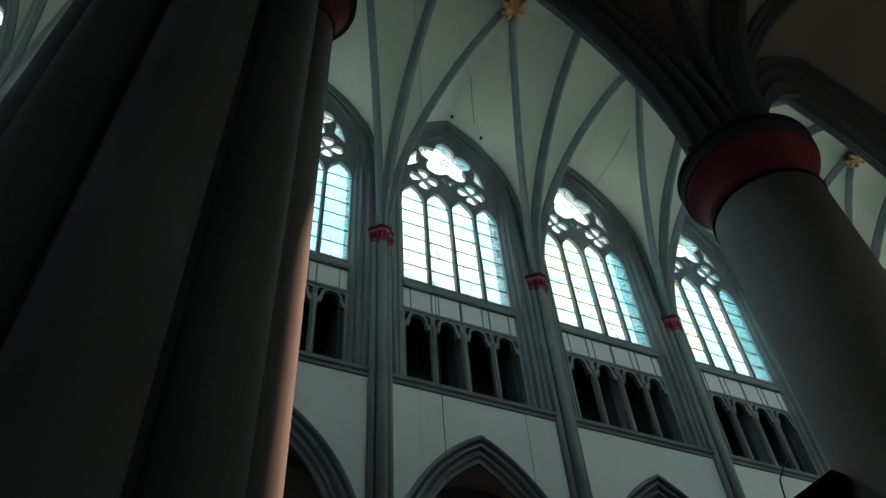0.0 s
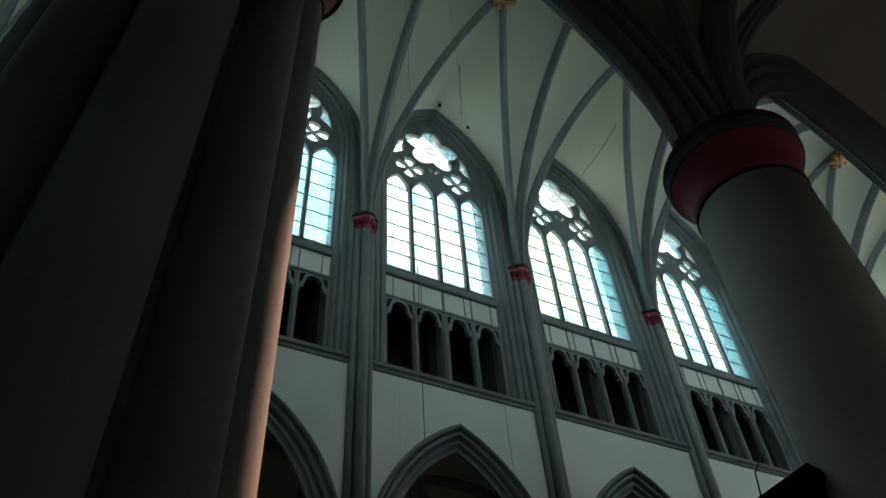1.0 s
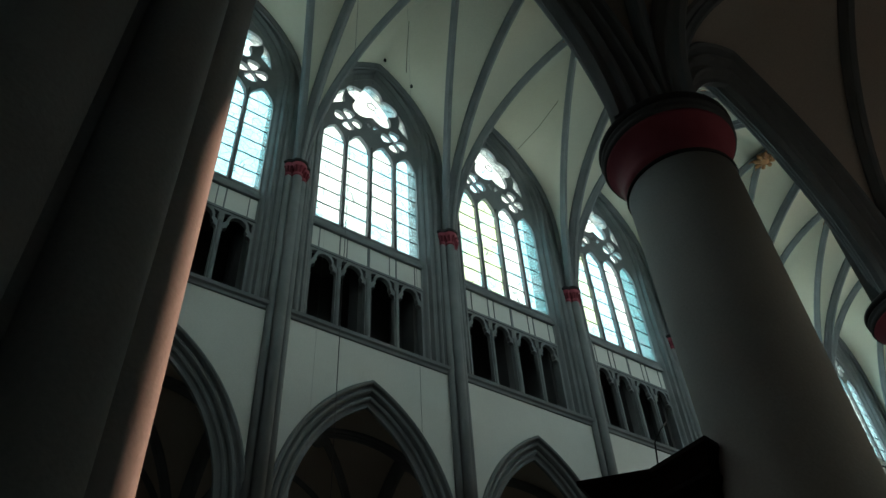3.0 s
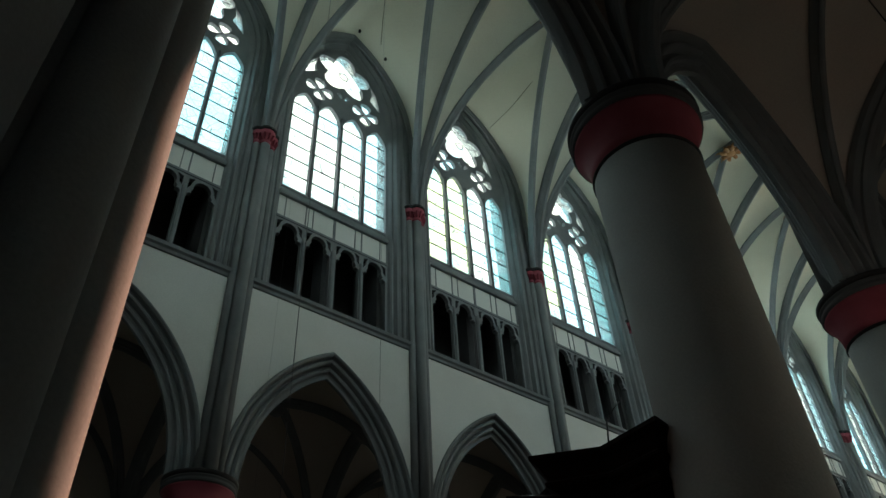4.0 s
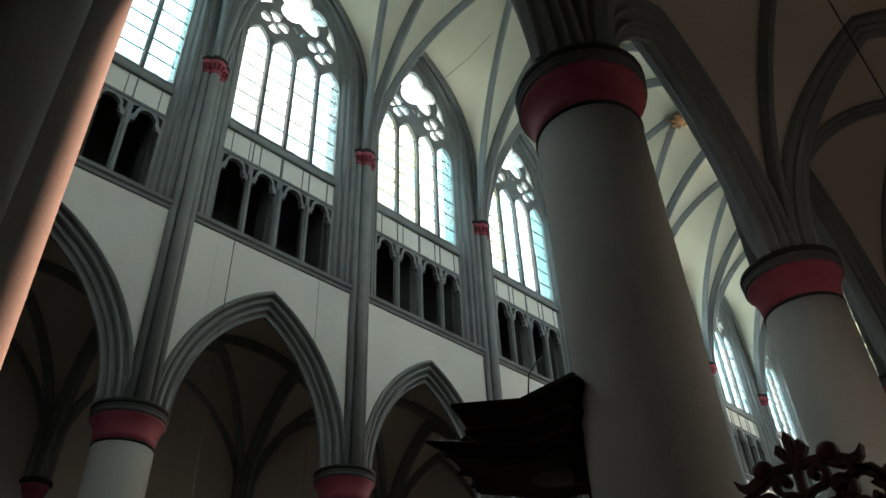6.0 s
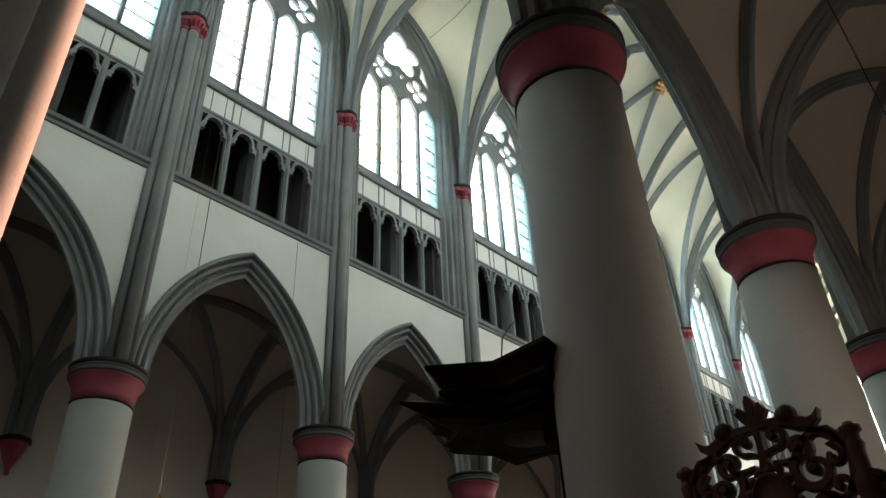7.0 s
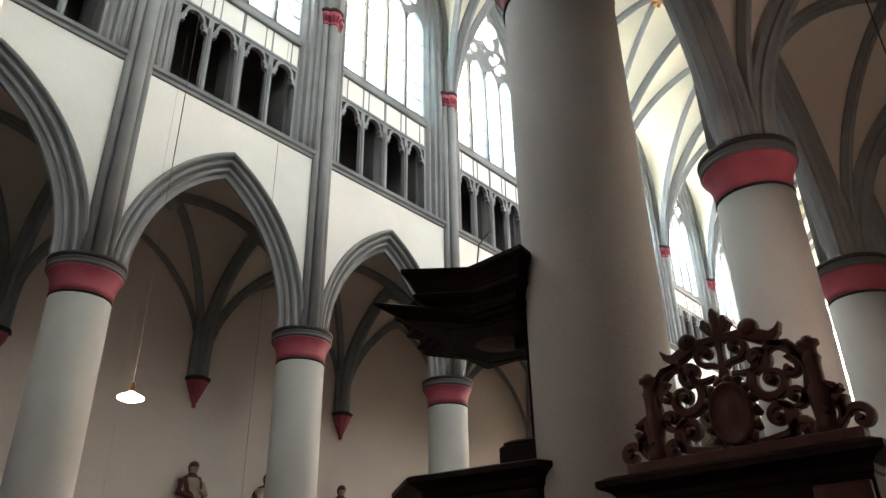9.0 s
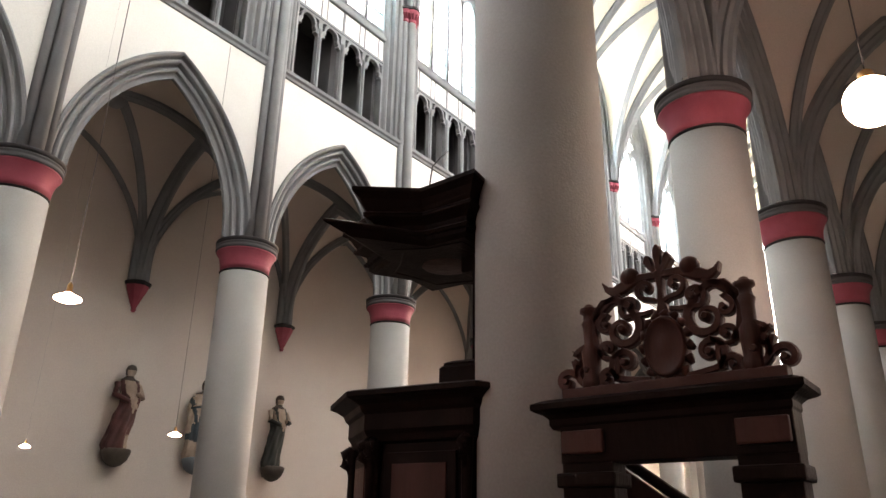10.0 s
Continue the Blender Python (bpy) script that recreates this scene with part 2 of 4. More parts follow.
def swept_arch(name, cx, a, zs, h, profile, mat, n=16, foot=None):
    """A moulding of (inset, y) points carried round a pointed arch."""
    lines = [arch_line(cx, a, zs, h, d, n, foot) for d, _ in profile]
    m, p = len(lines[0]), len(profile)
    verts = [(lines[j][i][0], profile[j][1], lines[j][i][1]) for i in range(m) for j in range(p)]
    faces = [(i * p + j, i * p + j + 1, (i + 1) * p + j + 1, (i + 1) * p + j) for i in range(m - 1) for j in range(p - 1)]
    return mesh_object(name, verts, faces, mat)


def spring_curve(a, b, zs, zc, n=18, rise=0.0, drop=0.0):
    """An arc in an upright plane that leaves a steeply and reaches b at its crown: points, with tangents along and up.
    drop: how far its centre lies below the springing."""
    a, b = Vector(a), Vector(b)
    if rise:
        low = max(2, n // 3)
        u, arc = spring_curve(a, b, zs + rise, zc, n - low)
        return u, [(a.x, a.y, zs + rise * i / low, 0.0, 1.0) for i in range(low)] + arc
    w, h = (b - a).length, zc - zs + drop
    u = (b - a).normalized()
    r = (w * w + h * h) / (2 * w) if h > w else w
    k = 1.0 if h > w else h / w
    top = math.acos((r - w) / r) if h > w else math.pi / 2
    out = []
    first = math.asin(drop / (r * k))
    for i in range(n + 1):
        f = first + (top - first) * i / n
        s, z = r - r * math.cos(f), r * math.sin(f) * k - drop
        out.append((a.x + u.x * s, a.y + u.y * s, zs + z, math.sin(f), math.cos(f) * k))
    return u, out


RIB = [(-0.17, 0.0), (-0.17, 0.1), (-0.1, 0.17), (-0.12, 0.22), (-0.075, 0.27), (-0.06, 0.34), (0, 0.37), (0.06, 0.34), (0.075, 0.27), (0.12, 0.22), (0.1, 0.17), (0.17, 0.1), (0.17, 0.0)]


def rib(name, a, b, zs, zc, mat, scale=1.0, n=18, stilt=0.0, rise=0.0, drop=0.0):
    u, curve = spring_curve(a, b, zs, zc, n, rise, drop)
    if stilt:
        curve = [(curve[0][0], curve[0][1], zs - stilt, 0.0, 1.0)] + curve
    side = Vector((-u.y, u.x, 0))
    verts, faces, p = [], [], len(RIB)
    for x, y, z, tu, tz in curve:
        length = math.hypot(tu, tz)
        inward = Vector((u.x * tz / length, u.y * tz / length, -tu / length))
        verts += [Vector((x, y, z)) + side * s * scale + inward * (d * scale - 0.03) for s, d in RIB]
    for i in range(len(curve) - 1):
        faces += [(i * p + j, i * p + (j + 1) % p, (i + 1) * p + (j + 1) % p, (i + 1) * p + j) for j in range(p)]
    return mesh_object(name, verts, faces, mat)


def webs(name, x0, x1, y0, y1, zs, zc, zt, zw0, zw1, mat, n=18, m=8, lift=0.12, rise=0.0, drop=0.0):
    """The plaster cells of a four-part vault. zt: crown of the cross arches; zw0, zw1: crowns at the sides y0 and y1."""
    cx, cy = (x0 + x1) / 2, (y0 + y1) / 2
    verts, faces = [], []
    for qx in (x0, x1):
        for qy, zw in ((y0, zw0), (y1, zw1)):
            corner = (qx, qy, 0)
            _, diag = spring_curve(corner, (cx, cy, 0), zs, zc, n, 0.0, drop)
            for edge in ((qx, cy, 0, zt), (cx, qy, 0, zw)):
                _, side = spring_curve(corner, edge[:3], zs, edge[3], n, *((rise, 0.0) if edge[0] == cx else (0.0, drop)))
                s = len(verts)
                for i in range(n + 1):
                    for j in range(m + 1):
                        f = j / m
                        p = Vector(diag[i][:3]).lerp(Vector(side[i][:3]), f)
                        p.z += lift * math.sin(math.pi * f) * i / n
                        verts.append(p)
                w = m + 1
                faces += [(s + i * w + j, s + i * w + j + 1, s + (i + 1) * w + j + 1, s + (i + 1) * w + j) for i in range(n) for j in range(m)]
    return tidy(mesh_object(name, verts, faces, mat, True))


def circle(cx, cz, r, n=24, turn=0.0):
    return [(cx + r * math.cos(turn + 2 * math.pi * i / n), cz + r * math.sin(turn + 2 * math.pi * i / n)) for i in range(n)]


def petal(cx, cz, angle, near, far, width, n=10):
    """A drop-shaped light of a rose, between two distances from its centre."""
    pts = []
    for i in range(2 * n):
        f = 2 * math.pi * i / (2 * n)
        s = (near + far) / 2 + (far - near) / 2 * math.cos(f)
        w = width * math.sin(f) * (0.62 + 0.38 * math.cos(f))
        pts.append((cx + s * math.cos(angle) - w * math.sin(angle), cz + s * math.sin(angle) + w * math.cos(angle)))
    return pts


def rosette(cx, cz, count, reach, lobe, core, n=90):
    """The outline of a many-lobed opening, one lobe upright: pointed lobes about a round core."""
    pts = []
    for i in range(n):
        f = 2 * math.pi * i / n
        best = core
        for k in range(count):
            d = f - math.pi / 2 - 2 * math.pi * k / count
            b, q = reach * math.cos(d), (reach * math.sin(d)) ** 2
            if b > 0 and q < lobe * lobe:
                best = max(best, b + math.sqrt(lobe * lobe - q) * (1 + 0.12 * math.cos(count * d)))
        pts.append((cx + best * math.cos(f), cz + best * math.sin(f)))
    return pts


# ---- floor and closing walls ----
X0, X1 = FIRST * BAY, (LAST + 1) * BAY
NEAR_AISLE = 2 * MID - AISLE
floor = tagged(box("floor", X0 - 1, X1 + 1, NEAR_AISLE - 0.8, AISLE + 0.8, -0.3, 0, PAVING), "grey stone paving of the church floor", "floor", kind="structure")
tagged(box("wall_aisle_far", X0, X1, AISLE, AISLE + 0.8, 0, 14.6, CREAM), "plain cream plastered outer wall of the far aisle", "wall", kind="structure")
# unseen opening, added and sized so the sun strikes the pier's edge
SUN_GAP = arch_line(3.47, 0.98, 7.1, 1.5, 0, 10, 2.9)
tagged(plate("wall_aisle_near", [(X0, 0), (X1, 0), (X1, 14.6), (X0, 14.6)], [SUN_GAP], NEAR_AISLE - 0.8, NEAR_AISLE, CREAM), "cream plastered outer wall of the near aisle, one opening added", "wall", kind="structure")
sun_pane = tagged(plate("sun_gap_pane", SUN_GAP, [], NEAR_AISLE - 0.46, NEAR_AISLE - 0.45, GLASS[0]), "unseen pointed pane in an opening added for the sun", "window", kind="structure")
sun_pane.visible_shadow = False


def end_wall(name, x, openings, label):
    outline = [(NEAR_AISLE - 0.8, 0), (AISLE + 0.8, 0), (AISLE + 0.8, 30.5), (NEAR_AISLE - 0.8, 30.5)]
    wall = tagged(plate(name, outline, openings, -0.4, 0.4, PLASTER), label, "wall", kind="structure")
    wall.matrix_basis = pose(x, 0, 0, 0, 0, 90)


# unseen openings, added to admit the western fill
WEST_LIGHTS = [arch_line(MID + (i - 1.5) * 2.2, 0.9, 21.0, 1.9, 0, 8, 10.0) for i in range(4)] + [arch_line(y, 1.1, 7.4, 2.0, 0, 8, 3.0) for y in (-15.0, 3.05)]
end_wall("wall_west", X0 - 0.4, WEST_LIGHTS, "white plastered unseen end wall with openings added for fill light")
# bright sky outside the windows; the near sheet, unseen, also blocks the sun
SKYLIGHT = glowing("hazy_sky", (0.93, 1.0, 1.0), 1.7)
for y in (3.6, 2 * MID - 3.6):
    tagged(mesh_object("backdrop_sky", [(X0 - 3, y, 18.5), (X1 + 3, y, 18.5), (X1 + 3, y, 36), (X0 - 3, y, 36)], [(0, 1, 2, 3)], SKYLIGHT), "bright hazy sky outside the windows", "sky", kind="structure")
tagged(mesh_object("backdrop_sky", [(X1 + 4, -20, 0), (X1 + 4, 8, 0), (X1 + 4, 8, 40), (X1 + 4, -20, 40)], [(0, 1, 2, 3)], SKYLIGHT), "bright hazy sky outside the windows", "sky", kind="structure")
east_outline = [(NEAR_AISLE - 0.8, 0), (AISLE + 0.8, 0), (AISLE + 0.8, 30.5), (NEAR_AISLE - 0.8, 30.5)]
east_lights = [arch_line(MID + (i - 2.5) * 1.66, 0.7, 21.0 + (1.6 if i in (2, 3) else 0.6 if i in (1, 4) else 0), 1.5, 0, 8, 9.0) for i in range(6)]
east_lights += [circle(MID + x, z, r, 20) for x, z, r in ((-4.15, 24.2, 0.55), (4.15, 24.2, 0.55), (-2.4, 25.3, 0.75), (2.4, 25.3, 0.75), (0, 26.4, 1.0))]
wall_east = plate("wall_east", east_outline, east_lights, -0.5, 0.5, PLASTER)
wall_east.matrix_basis = pose(X1 + 0.5, 0, 0, 0, 0, 90)
tagged(wall_east, "white plastered end wall with a great bright window of tall lights", "wall", kind="structure")
east_window = empty("window_east", "great pale end window of six tall lights below round ones", "window", kind="structure")
for i, hole in enumerate(east_lights):
    pane = under(plate("pane", hole, [], -0.006, 0.006, GLASS[i % 3]), east_window)
    pane.visible_shadow = False
    if i < 6:
        for z in range(10, 22):
            under(box("saddle_bar", hole[0][0], hole[-1][0], -0.04, -0.008, z - 0.025, z + 0.025, IRON), east_window)
east_window.matrix_basis = pose(X1 + 0.5, 0, 0, 0, 0, 90)

# ---- one bay of the nave wall, from x = 0 to 6, facing -y; copied along and mirrored across ----
ARC = dict(a=2.75, zs=CAP, h=4.38)
WIN = dict(a=2.05, zs=24.9, h=3.8)
CX = BAY / 2


def bay_wall():
    wall = empty("wall_nave", "white plastered nave wall above a grey moulded pointed arch", "wall", "bays of the nave", "structure")
    arch = arch_line(CX, ARC["a"], ARC["zs"], ARC["h"])
    outline = [(0, CAP), *arch, (BAY, CAP), (BAY, 15.0), (0, 15.0)]
    under(plate("spandrel", outline, [], 0, 0.54, PLASTER), wall)
    recess = arch_line(CX, WIN["a"] + 0.46, WIN["zs"], WIN["h"] + 0.6, 0, 14, 15.0)
    under(plate("upper_face", [(0, 15.0), *recess, (BAY, 15.0), (BAY, 30.2), (0, 30.2)], [], 0, 0.36, GREY), wall)
    opening = arch_line(CX, WIN["a"], WIN["zs"], WIN["h"], 0, 14, 19.2)
    under(plate("upper_core", [(0, 19.0), (BAY, 19.0), (BAY, 30.2), (0, 30.2)], [opening], 0.36, 1.0, PALE), wall)
    for x0, x1 in ((0, 0.93), (BAY - 0.93, BAY)):
        under(box("pier_core", x0, x1, 0.36, 2.4, 15.0, 19.0, GREY), wall)
    # piers darkened by colour for the dimness inside the passage
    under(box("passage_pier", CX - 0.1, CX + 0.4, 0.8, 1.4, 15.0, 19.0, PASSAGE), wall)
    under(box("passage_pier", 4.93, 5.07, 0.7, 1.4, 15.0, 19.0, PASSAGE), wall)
    # back, floor and roof coloured near black in place of deep shade
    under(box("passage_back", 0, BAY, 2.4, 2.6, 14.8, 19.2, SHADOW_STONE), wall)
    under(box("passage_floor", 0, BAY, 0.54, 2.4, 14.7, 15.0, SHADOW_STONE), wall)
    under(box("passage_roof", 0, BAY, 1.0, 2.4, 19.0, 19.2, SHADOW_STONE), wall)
    # arcade arch: three orders on each face
    front = [(-0.02, 0.0), (-0.02, -0.09), (0.04, -0.13), (0.085, -0.09), (0.095, 0.03), (0.14, 0.07), (0.17, 0.0), (0.21, -0.03), (0.255, -0.01), (0.275, 0.06), (0.28, 0.15), (0.34, 0.17),
             (0.37, 0.1), (0.41, 0.065), (0.455, 0.09), (0.47, 0.18), (0.52, 0.215), (0.60, 0.22)]
    profile = front + [(d, 0.54 - y) for d, y in reversed(front)]
    under(swept_arch("arcade_arch", CX, ARC["a"], ARC["zs"], ARC["h"], profile, GREY, 20), wall, "grey moulded pointed arch")
    # string course
    course = [(0.0, 14.72), (-0.05, 14.74), (-0.07, 14.82), (-0.14, 14.86), (-0.16, 14.96), (-0.1, 15.0), (0.0, 15.06), (0.4, 15.1), (0.4, 14.72)]
    verts = [(x, y, z) for x in (0, BAY) for y, z in course]
    n = len(course)
    faces = [(i, (i + 1) % n, n + (i + 1) % n, n + i) for i in range(n)]
    under(mesh_object("string_course", verts, faces, GREY), wall, "grey moulded string course")
    # reveal of the tall recess round triforium and window
    front = [(-0.06, 0.0), (-0.06, -0.05), (0.0, -0.07), (0.05, -0.03), (0.07, 0.05), (0.13, 0.08), (0.17, 0.03), (0.23, 0.04), (0.25, 0.12), (0.27, 0.2), (0.33, 0.2),
             (0.37, 0.24), (0.41, 0.32), (0.46, 0.36)]
    under(swept_arch("window_reveal", CX, WIN["a"] + 0.46, WIN["zs"], WIN["h"] + 0.6, front, GREY, 18, 15.0), wall, "grey moulded reveal")
    return wall


def triforium():
    tri = empty("triforium", "grey triforium of four dark trefoiled openings in two pairs", "triforium", "bays of the nave", "structure")
    holes = []
    for c in (1.42, 2.46, 3.54, 4.58):
        w, z0, zs = 0.435, 15.14, 17.25
        head = [(0.27 * math.cos(f), 0.42 + 0.27 * math.sin(f)) for f in (-0.35, 0.1, 0.6, 1.1)]
        side = [(w, 0.0), (w - 0.01, 0.08), (w - 0.07, 0.14), (w - 0.15, 0.14), (w - 0.11, 0.22), *head]
        holes.append([(c - w, z0), (c + w, z0), *[(c + x, zs + z) for x, z in side], (c, zs + 0.69), *[(c - x, zs + z) for x, z in reversed(side)]])
        for q in (-1, 1):
            holes.append([(c + q * x, zs + z) for x, z in ((0.435, 0.3), (0.435, 0.66), (0.25, 0.72), (0.33, 0.55), (0.345, 0.42))][::q])
    under(plate("tracery", [(0.9, 15.05), (BAY - 0.9, 15.05), (BAY - 0.9, 18.08), (0.9, 18.08)], holes, 0.34, 0.5, GREY), tri)
    for x, r in ((1.94, 0.06), (3.0, 0.085), (4.06, 0.06)):
        under(lathe("mullion", [(r * 1.3, 15.05), (r * 1.3, 15.15), (r, 15.2), (r, 17.3), (r * 1.15, 17.34), (r * 1.1, 17.6)], GREY, x, 0.34, 12), tri)
    under(box("panel_band", 0.9, BAY - 0.9, 0.37, 0.55, 18.08, 19.0, PLASTER), tri, "white plastered panel band")
    under(box("lintel", 0.9, BAY - 0.9, 0.31, 0.5, 18.03, 18.13, GREY, 0.02), tri)
    for x, w in ((1.94, 0.02), (3.0, 0.045), (4.06, 0.02), (1.2, 0.012), (2.2, 0.012), (3.8, 0.012), (4.8, 0.012)):
        under(box("fillet", x - w, x + w, 0.345, 0.38, 18.12, 19.0, GREY), tri)
    verts, section = [], [(0.26, 19.0), (0.24, 19.06), (0.25, 19.14), (0.32, 19.2), (0.4, 19.5), (0.6, 19.55), (0.6, 19.0)]
    verts = [(x, y, z) for x in (0.93, BAY - 0.93) for y, z in section]
    n = len(section)
    under(mesh_object("window_sill", verts, [(i, (i + 1) % n, n + (i + 1) % n, n + i) for i in range(n)], GREY), tri, "sloping grey window sill")
    return tri


def window():
    win = empty("window_clerestory", "tall four-light pointed window of pale leaded glass with a rose in its tracery", "window", "clerestory windows", "structure")
    outer = arch_line(CX, WIN["a"] + 0.02, WIN["zs"], WIN["h"] + 0.03, 0, 16, 19.4)
    lights, holes = (1.45, 2.485, 3.525, 4.57), []
    for c in lights:
        holes.append(arch_line(c, 0.455, 23.75, 0.85, 0, 8, 19.5))
    for c in (1.97, 4.03):
        holes += [petal(c, 25.28, math.pi / 2 * i, 0.03, 0.6, 0.35) for i in range(4)]
        holes += [[(c - 0.09, 24.66), (c + 0.09, 24.66), (c, 24.52)]]
    holes.append(rosette(CX, 26.95, 5, 0.7, 0.47, 0.5))
    for s in (-1, 1):
        holes.append([(CX + s * 1.22, 26.3), (CX + s * 1.72, 25.85), (CX + s * 1.5, 26.8), (CX + s * 1.2, 27.2), (CX + s * 1.3, 26.7)])
        holes.append([(CX + s * 0.16, 25.72), (CX + s * 0.3, 25.62), (CX + s * 0.1, 25.4), (CX + s * 0.05, 25.5)])
    holes.append([(CX - 0.1, 28.42), (CX + 0.1, 28.42), (CX, 28.6)])
    under(plate("tracery", outer, holes, 0.36, 0.52, GREY), win, "grey stone tracery with a five-petalled rose")
    under(tube("rose_ring", [(x, 0.44, z) for x, z in circle(CX, 26.95, 0.19, 20)], 0.028, GREY, 6, True), win)
    for i in range(5):
        f = math.pi / 2 + 2 * math.pi * i / 5
        under(tube("rose_bar", [(CX + r * math.cos(f), 0.44, 26.95 + r * math.sin(f)) for r in (0.19, 0.5, 1.15)], 0.012, IRON, 5), win)
    for x, r in ((1.967, 0.045), (3.0, 0.065), (4.047, 0.045)):
        under(tube("mullion", [(x, 0.35, 19.45), (x, 0.35, 24.2)], r, GREY, 8), win)
    for i, c in enumerate(lights):
        pane = under(box("pane", c - 0.46, c + 0.46, 0.465, 0.475, 19.45, 24.7, GLASS[i % 3]), win)
        pane.visible_shadow = False
        for j in range(6):
            z = 20.25 + 0.72 * j
            under(box("saddle_bar", c - 0.45, c + 0.45, 0.43, 0.462, z - 0.016, z + 0.016, IRON), win)
    pane = under(plate("rose_pane", arch_line(CX, WIN["a"], WIN["zs"], WIN["h"], 0, 10, 24.75), [], 0.465, 0.475, GLASS[0]), win)
    pane.visible_shadow = False
    return win


def wall_shaft():
    """The bundle of slim shafts that climbs from a column to the vault, with its small red capital."""
    sh = empty("wall_shaft", "bundle of slim grey shafts with a small red leaf capital", "wall shaft", "wall shafts of the nave", "structure")
    low = CAP - 0.02
    for x, y, r in ((0, -0.17, 0.16), (-0.25, -0.06, 0.11), (0.25, -0.06, 0.11)):
        under(tube("shaft", [(x, y, low), (x, y, 20.3)], r, GREY, 14), sh)
        cap = under(lathe("capital", [(r * 1.0, 20.15), (r * 1.15, 20.2), (r * 1.0, 20.24), (r * 1.05, 20.35), (r * 1.25, 20.5), (r * 1.75, 20.66), (r * 1.5, 20.7)], RED, x, y, 14), sh, "red painted leaf capital")
        for i in range(6):
            f = math.pi * (1 + (i - 0.5) / 5)
            leaf = tube("leaf", [(x + r * 1.05 * math.cos(f), y + r * 1.05 * math.sin(f), 20.3), (x + r * 1.45 * math.cos(f), y + r * 1.45 * math.sin(f), 20.52),
                                 (x + r * 1.8 * math.cos(f), y + r * 1.8 * math.sin(f), 20.5)], [0.03, 0.045, 0.03], RED, 6)
            under(leaf, cap)
        under(lathe("abacus", [(r * 1.5, 20.68), (r * 2.0, 20.72), (r * 2.0, 20.8), (r * 1.6, 20.86)], BLACK, x, y, 8, False), sh, "dark abacus")
    for s in (-1, 1):
        under(tube("hollow_fillet", [(s * 0.13, -0.06, low), (s * 0.13, -0.06, 20.3)], 0.05, GREY, 8), sh)
        under(tube("jamb_roll", [(s * 0.42, -0.02, 15.05), (s * 0.42, -0.02, 24.0)], 0.06, GREY, 8), sh)
    return sh


def round_column(mat=COLUMN, radius=0.64):
    col = empty("column", "round grey stone column with a red capital under a black-edged ring", "column", "arcade columns")
    r = radius
    under(lathe("base", [(r + 0.28, 0), (r + 0.28, 0.25), (r + 0.2, 0.3), (r + 0.2, 0.4), (r + 0.1, 0.5), (r + 0.02, 0.56)], PALE, 0, 0, 24), col)
    under(lathe("shaft", [(r, 0.5), (r, 4), (r, 8.3)], mat, 0, 0, 64), col)
    under(lathe("neck_ring", [(r, 8.325), (r + 0.014, 8.332), (r + 0.02, 8.342), (r + 0.014, 8.352), (r, 8.36)], BLACK, 0, 0, 48), col, "dark neck ring")
    under(lathe("bell", [(r, 8.35), (r + 0.012, 8.5), (r + 0.035, 8.66), (r + 0.08, 8.79), (r + 0.135, 8.87), (r + 0.15, 8.9)], RED, 0, 0, 48), col, "red painted bell of the capital")
    under(lathe("ring", [(r + 0.13, 8.895), (r + 0.165, 8.91), (r + 0.18, 8.95), (r + 0.165, 8.99), (r + 0.15, 9.005), (r + 0.17, 9.03), (r + 0.185, 9.06), (r + 0.15, 9.085)], PASSAGE, 0, 0, 48), col, "grey capital ring")
    under(lathe("abacus", [(r + 0.15, 9.08), (r + 0.18, 9.1), (r + 0.195, 9.13), (r + 0.195, 9.17), (r + 0.14, CAP)], BLACK, 0, 0, 48), col, "black-edged top slab")
    return col


def clustered_pier():
    pier = empty("clustered_pier", "massive dark grey clustered pier of rounded shafts with a red capital", "pier")

    def outline(grow, z, n=144):
        discs = [(0, 0, 0.62)] + [(0.72 * math.cos(i * math.pi / 4), 0.72 * math.sin(i * math.pi / 4), 0.26 if i % 2 == 0 else 0.2) for i in range(8)]
        pts = []
        for i in range(n):
            f = 2 * math.pi * i / n
            best = 0
            for x, y, r in discs:
                b = x * math.cos(f) + y * math.sin(f)
                q = b * b - (x * x + y * y - (r + grow) ** 2)
                if q > 0:
                    best = max(best, b + math.sqrt(q))
            pts.append((best * math.cos(f), best * math.sin(f), z))
        return pts

    under(prism("plinth", [outline(0.16, 0), outline(0.16, 0.4), outline(0.08, 0.5), outline(0.06, 0.7), outline(0.0, 0.8)], PIER), pier)
    under(lathe("core", [(0.62, 0.7), (0.62, 4.5), (0.62, 8.45)], PIER, 0, 0, 48), pier)
    for i in range(8):
        r = 0.26 if i % 2 == 0 else 0.2
        under(lathe("shaft", [(r, 0.7), (r, 4.5), (r, 8.45)], PIER, 0.72 * math.cos(i * math.pi / 4), 0.72 * math.sin(i * math.pi / 4), 32), pier)
    under(prism("bell", [outline(0.02, 8.38), outline(0.03, 8.6), outline(0.08, 8.8), outline(0.14, 8.92)], RED), pier, "red painted capital")
    under(prism("abacus", [outline(0.14, 8.92), outline(0.2, 8.96), outline(0.2, 9.12), outline(0.12, CAP)], BLACK), pier, "dark top slab")
    return pier


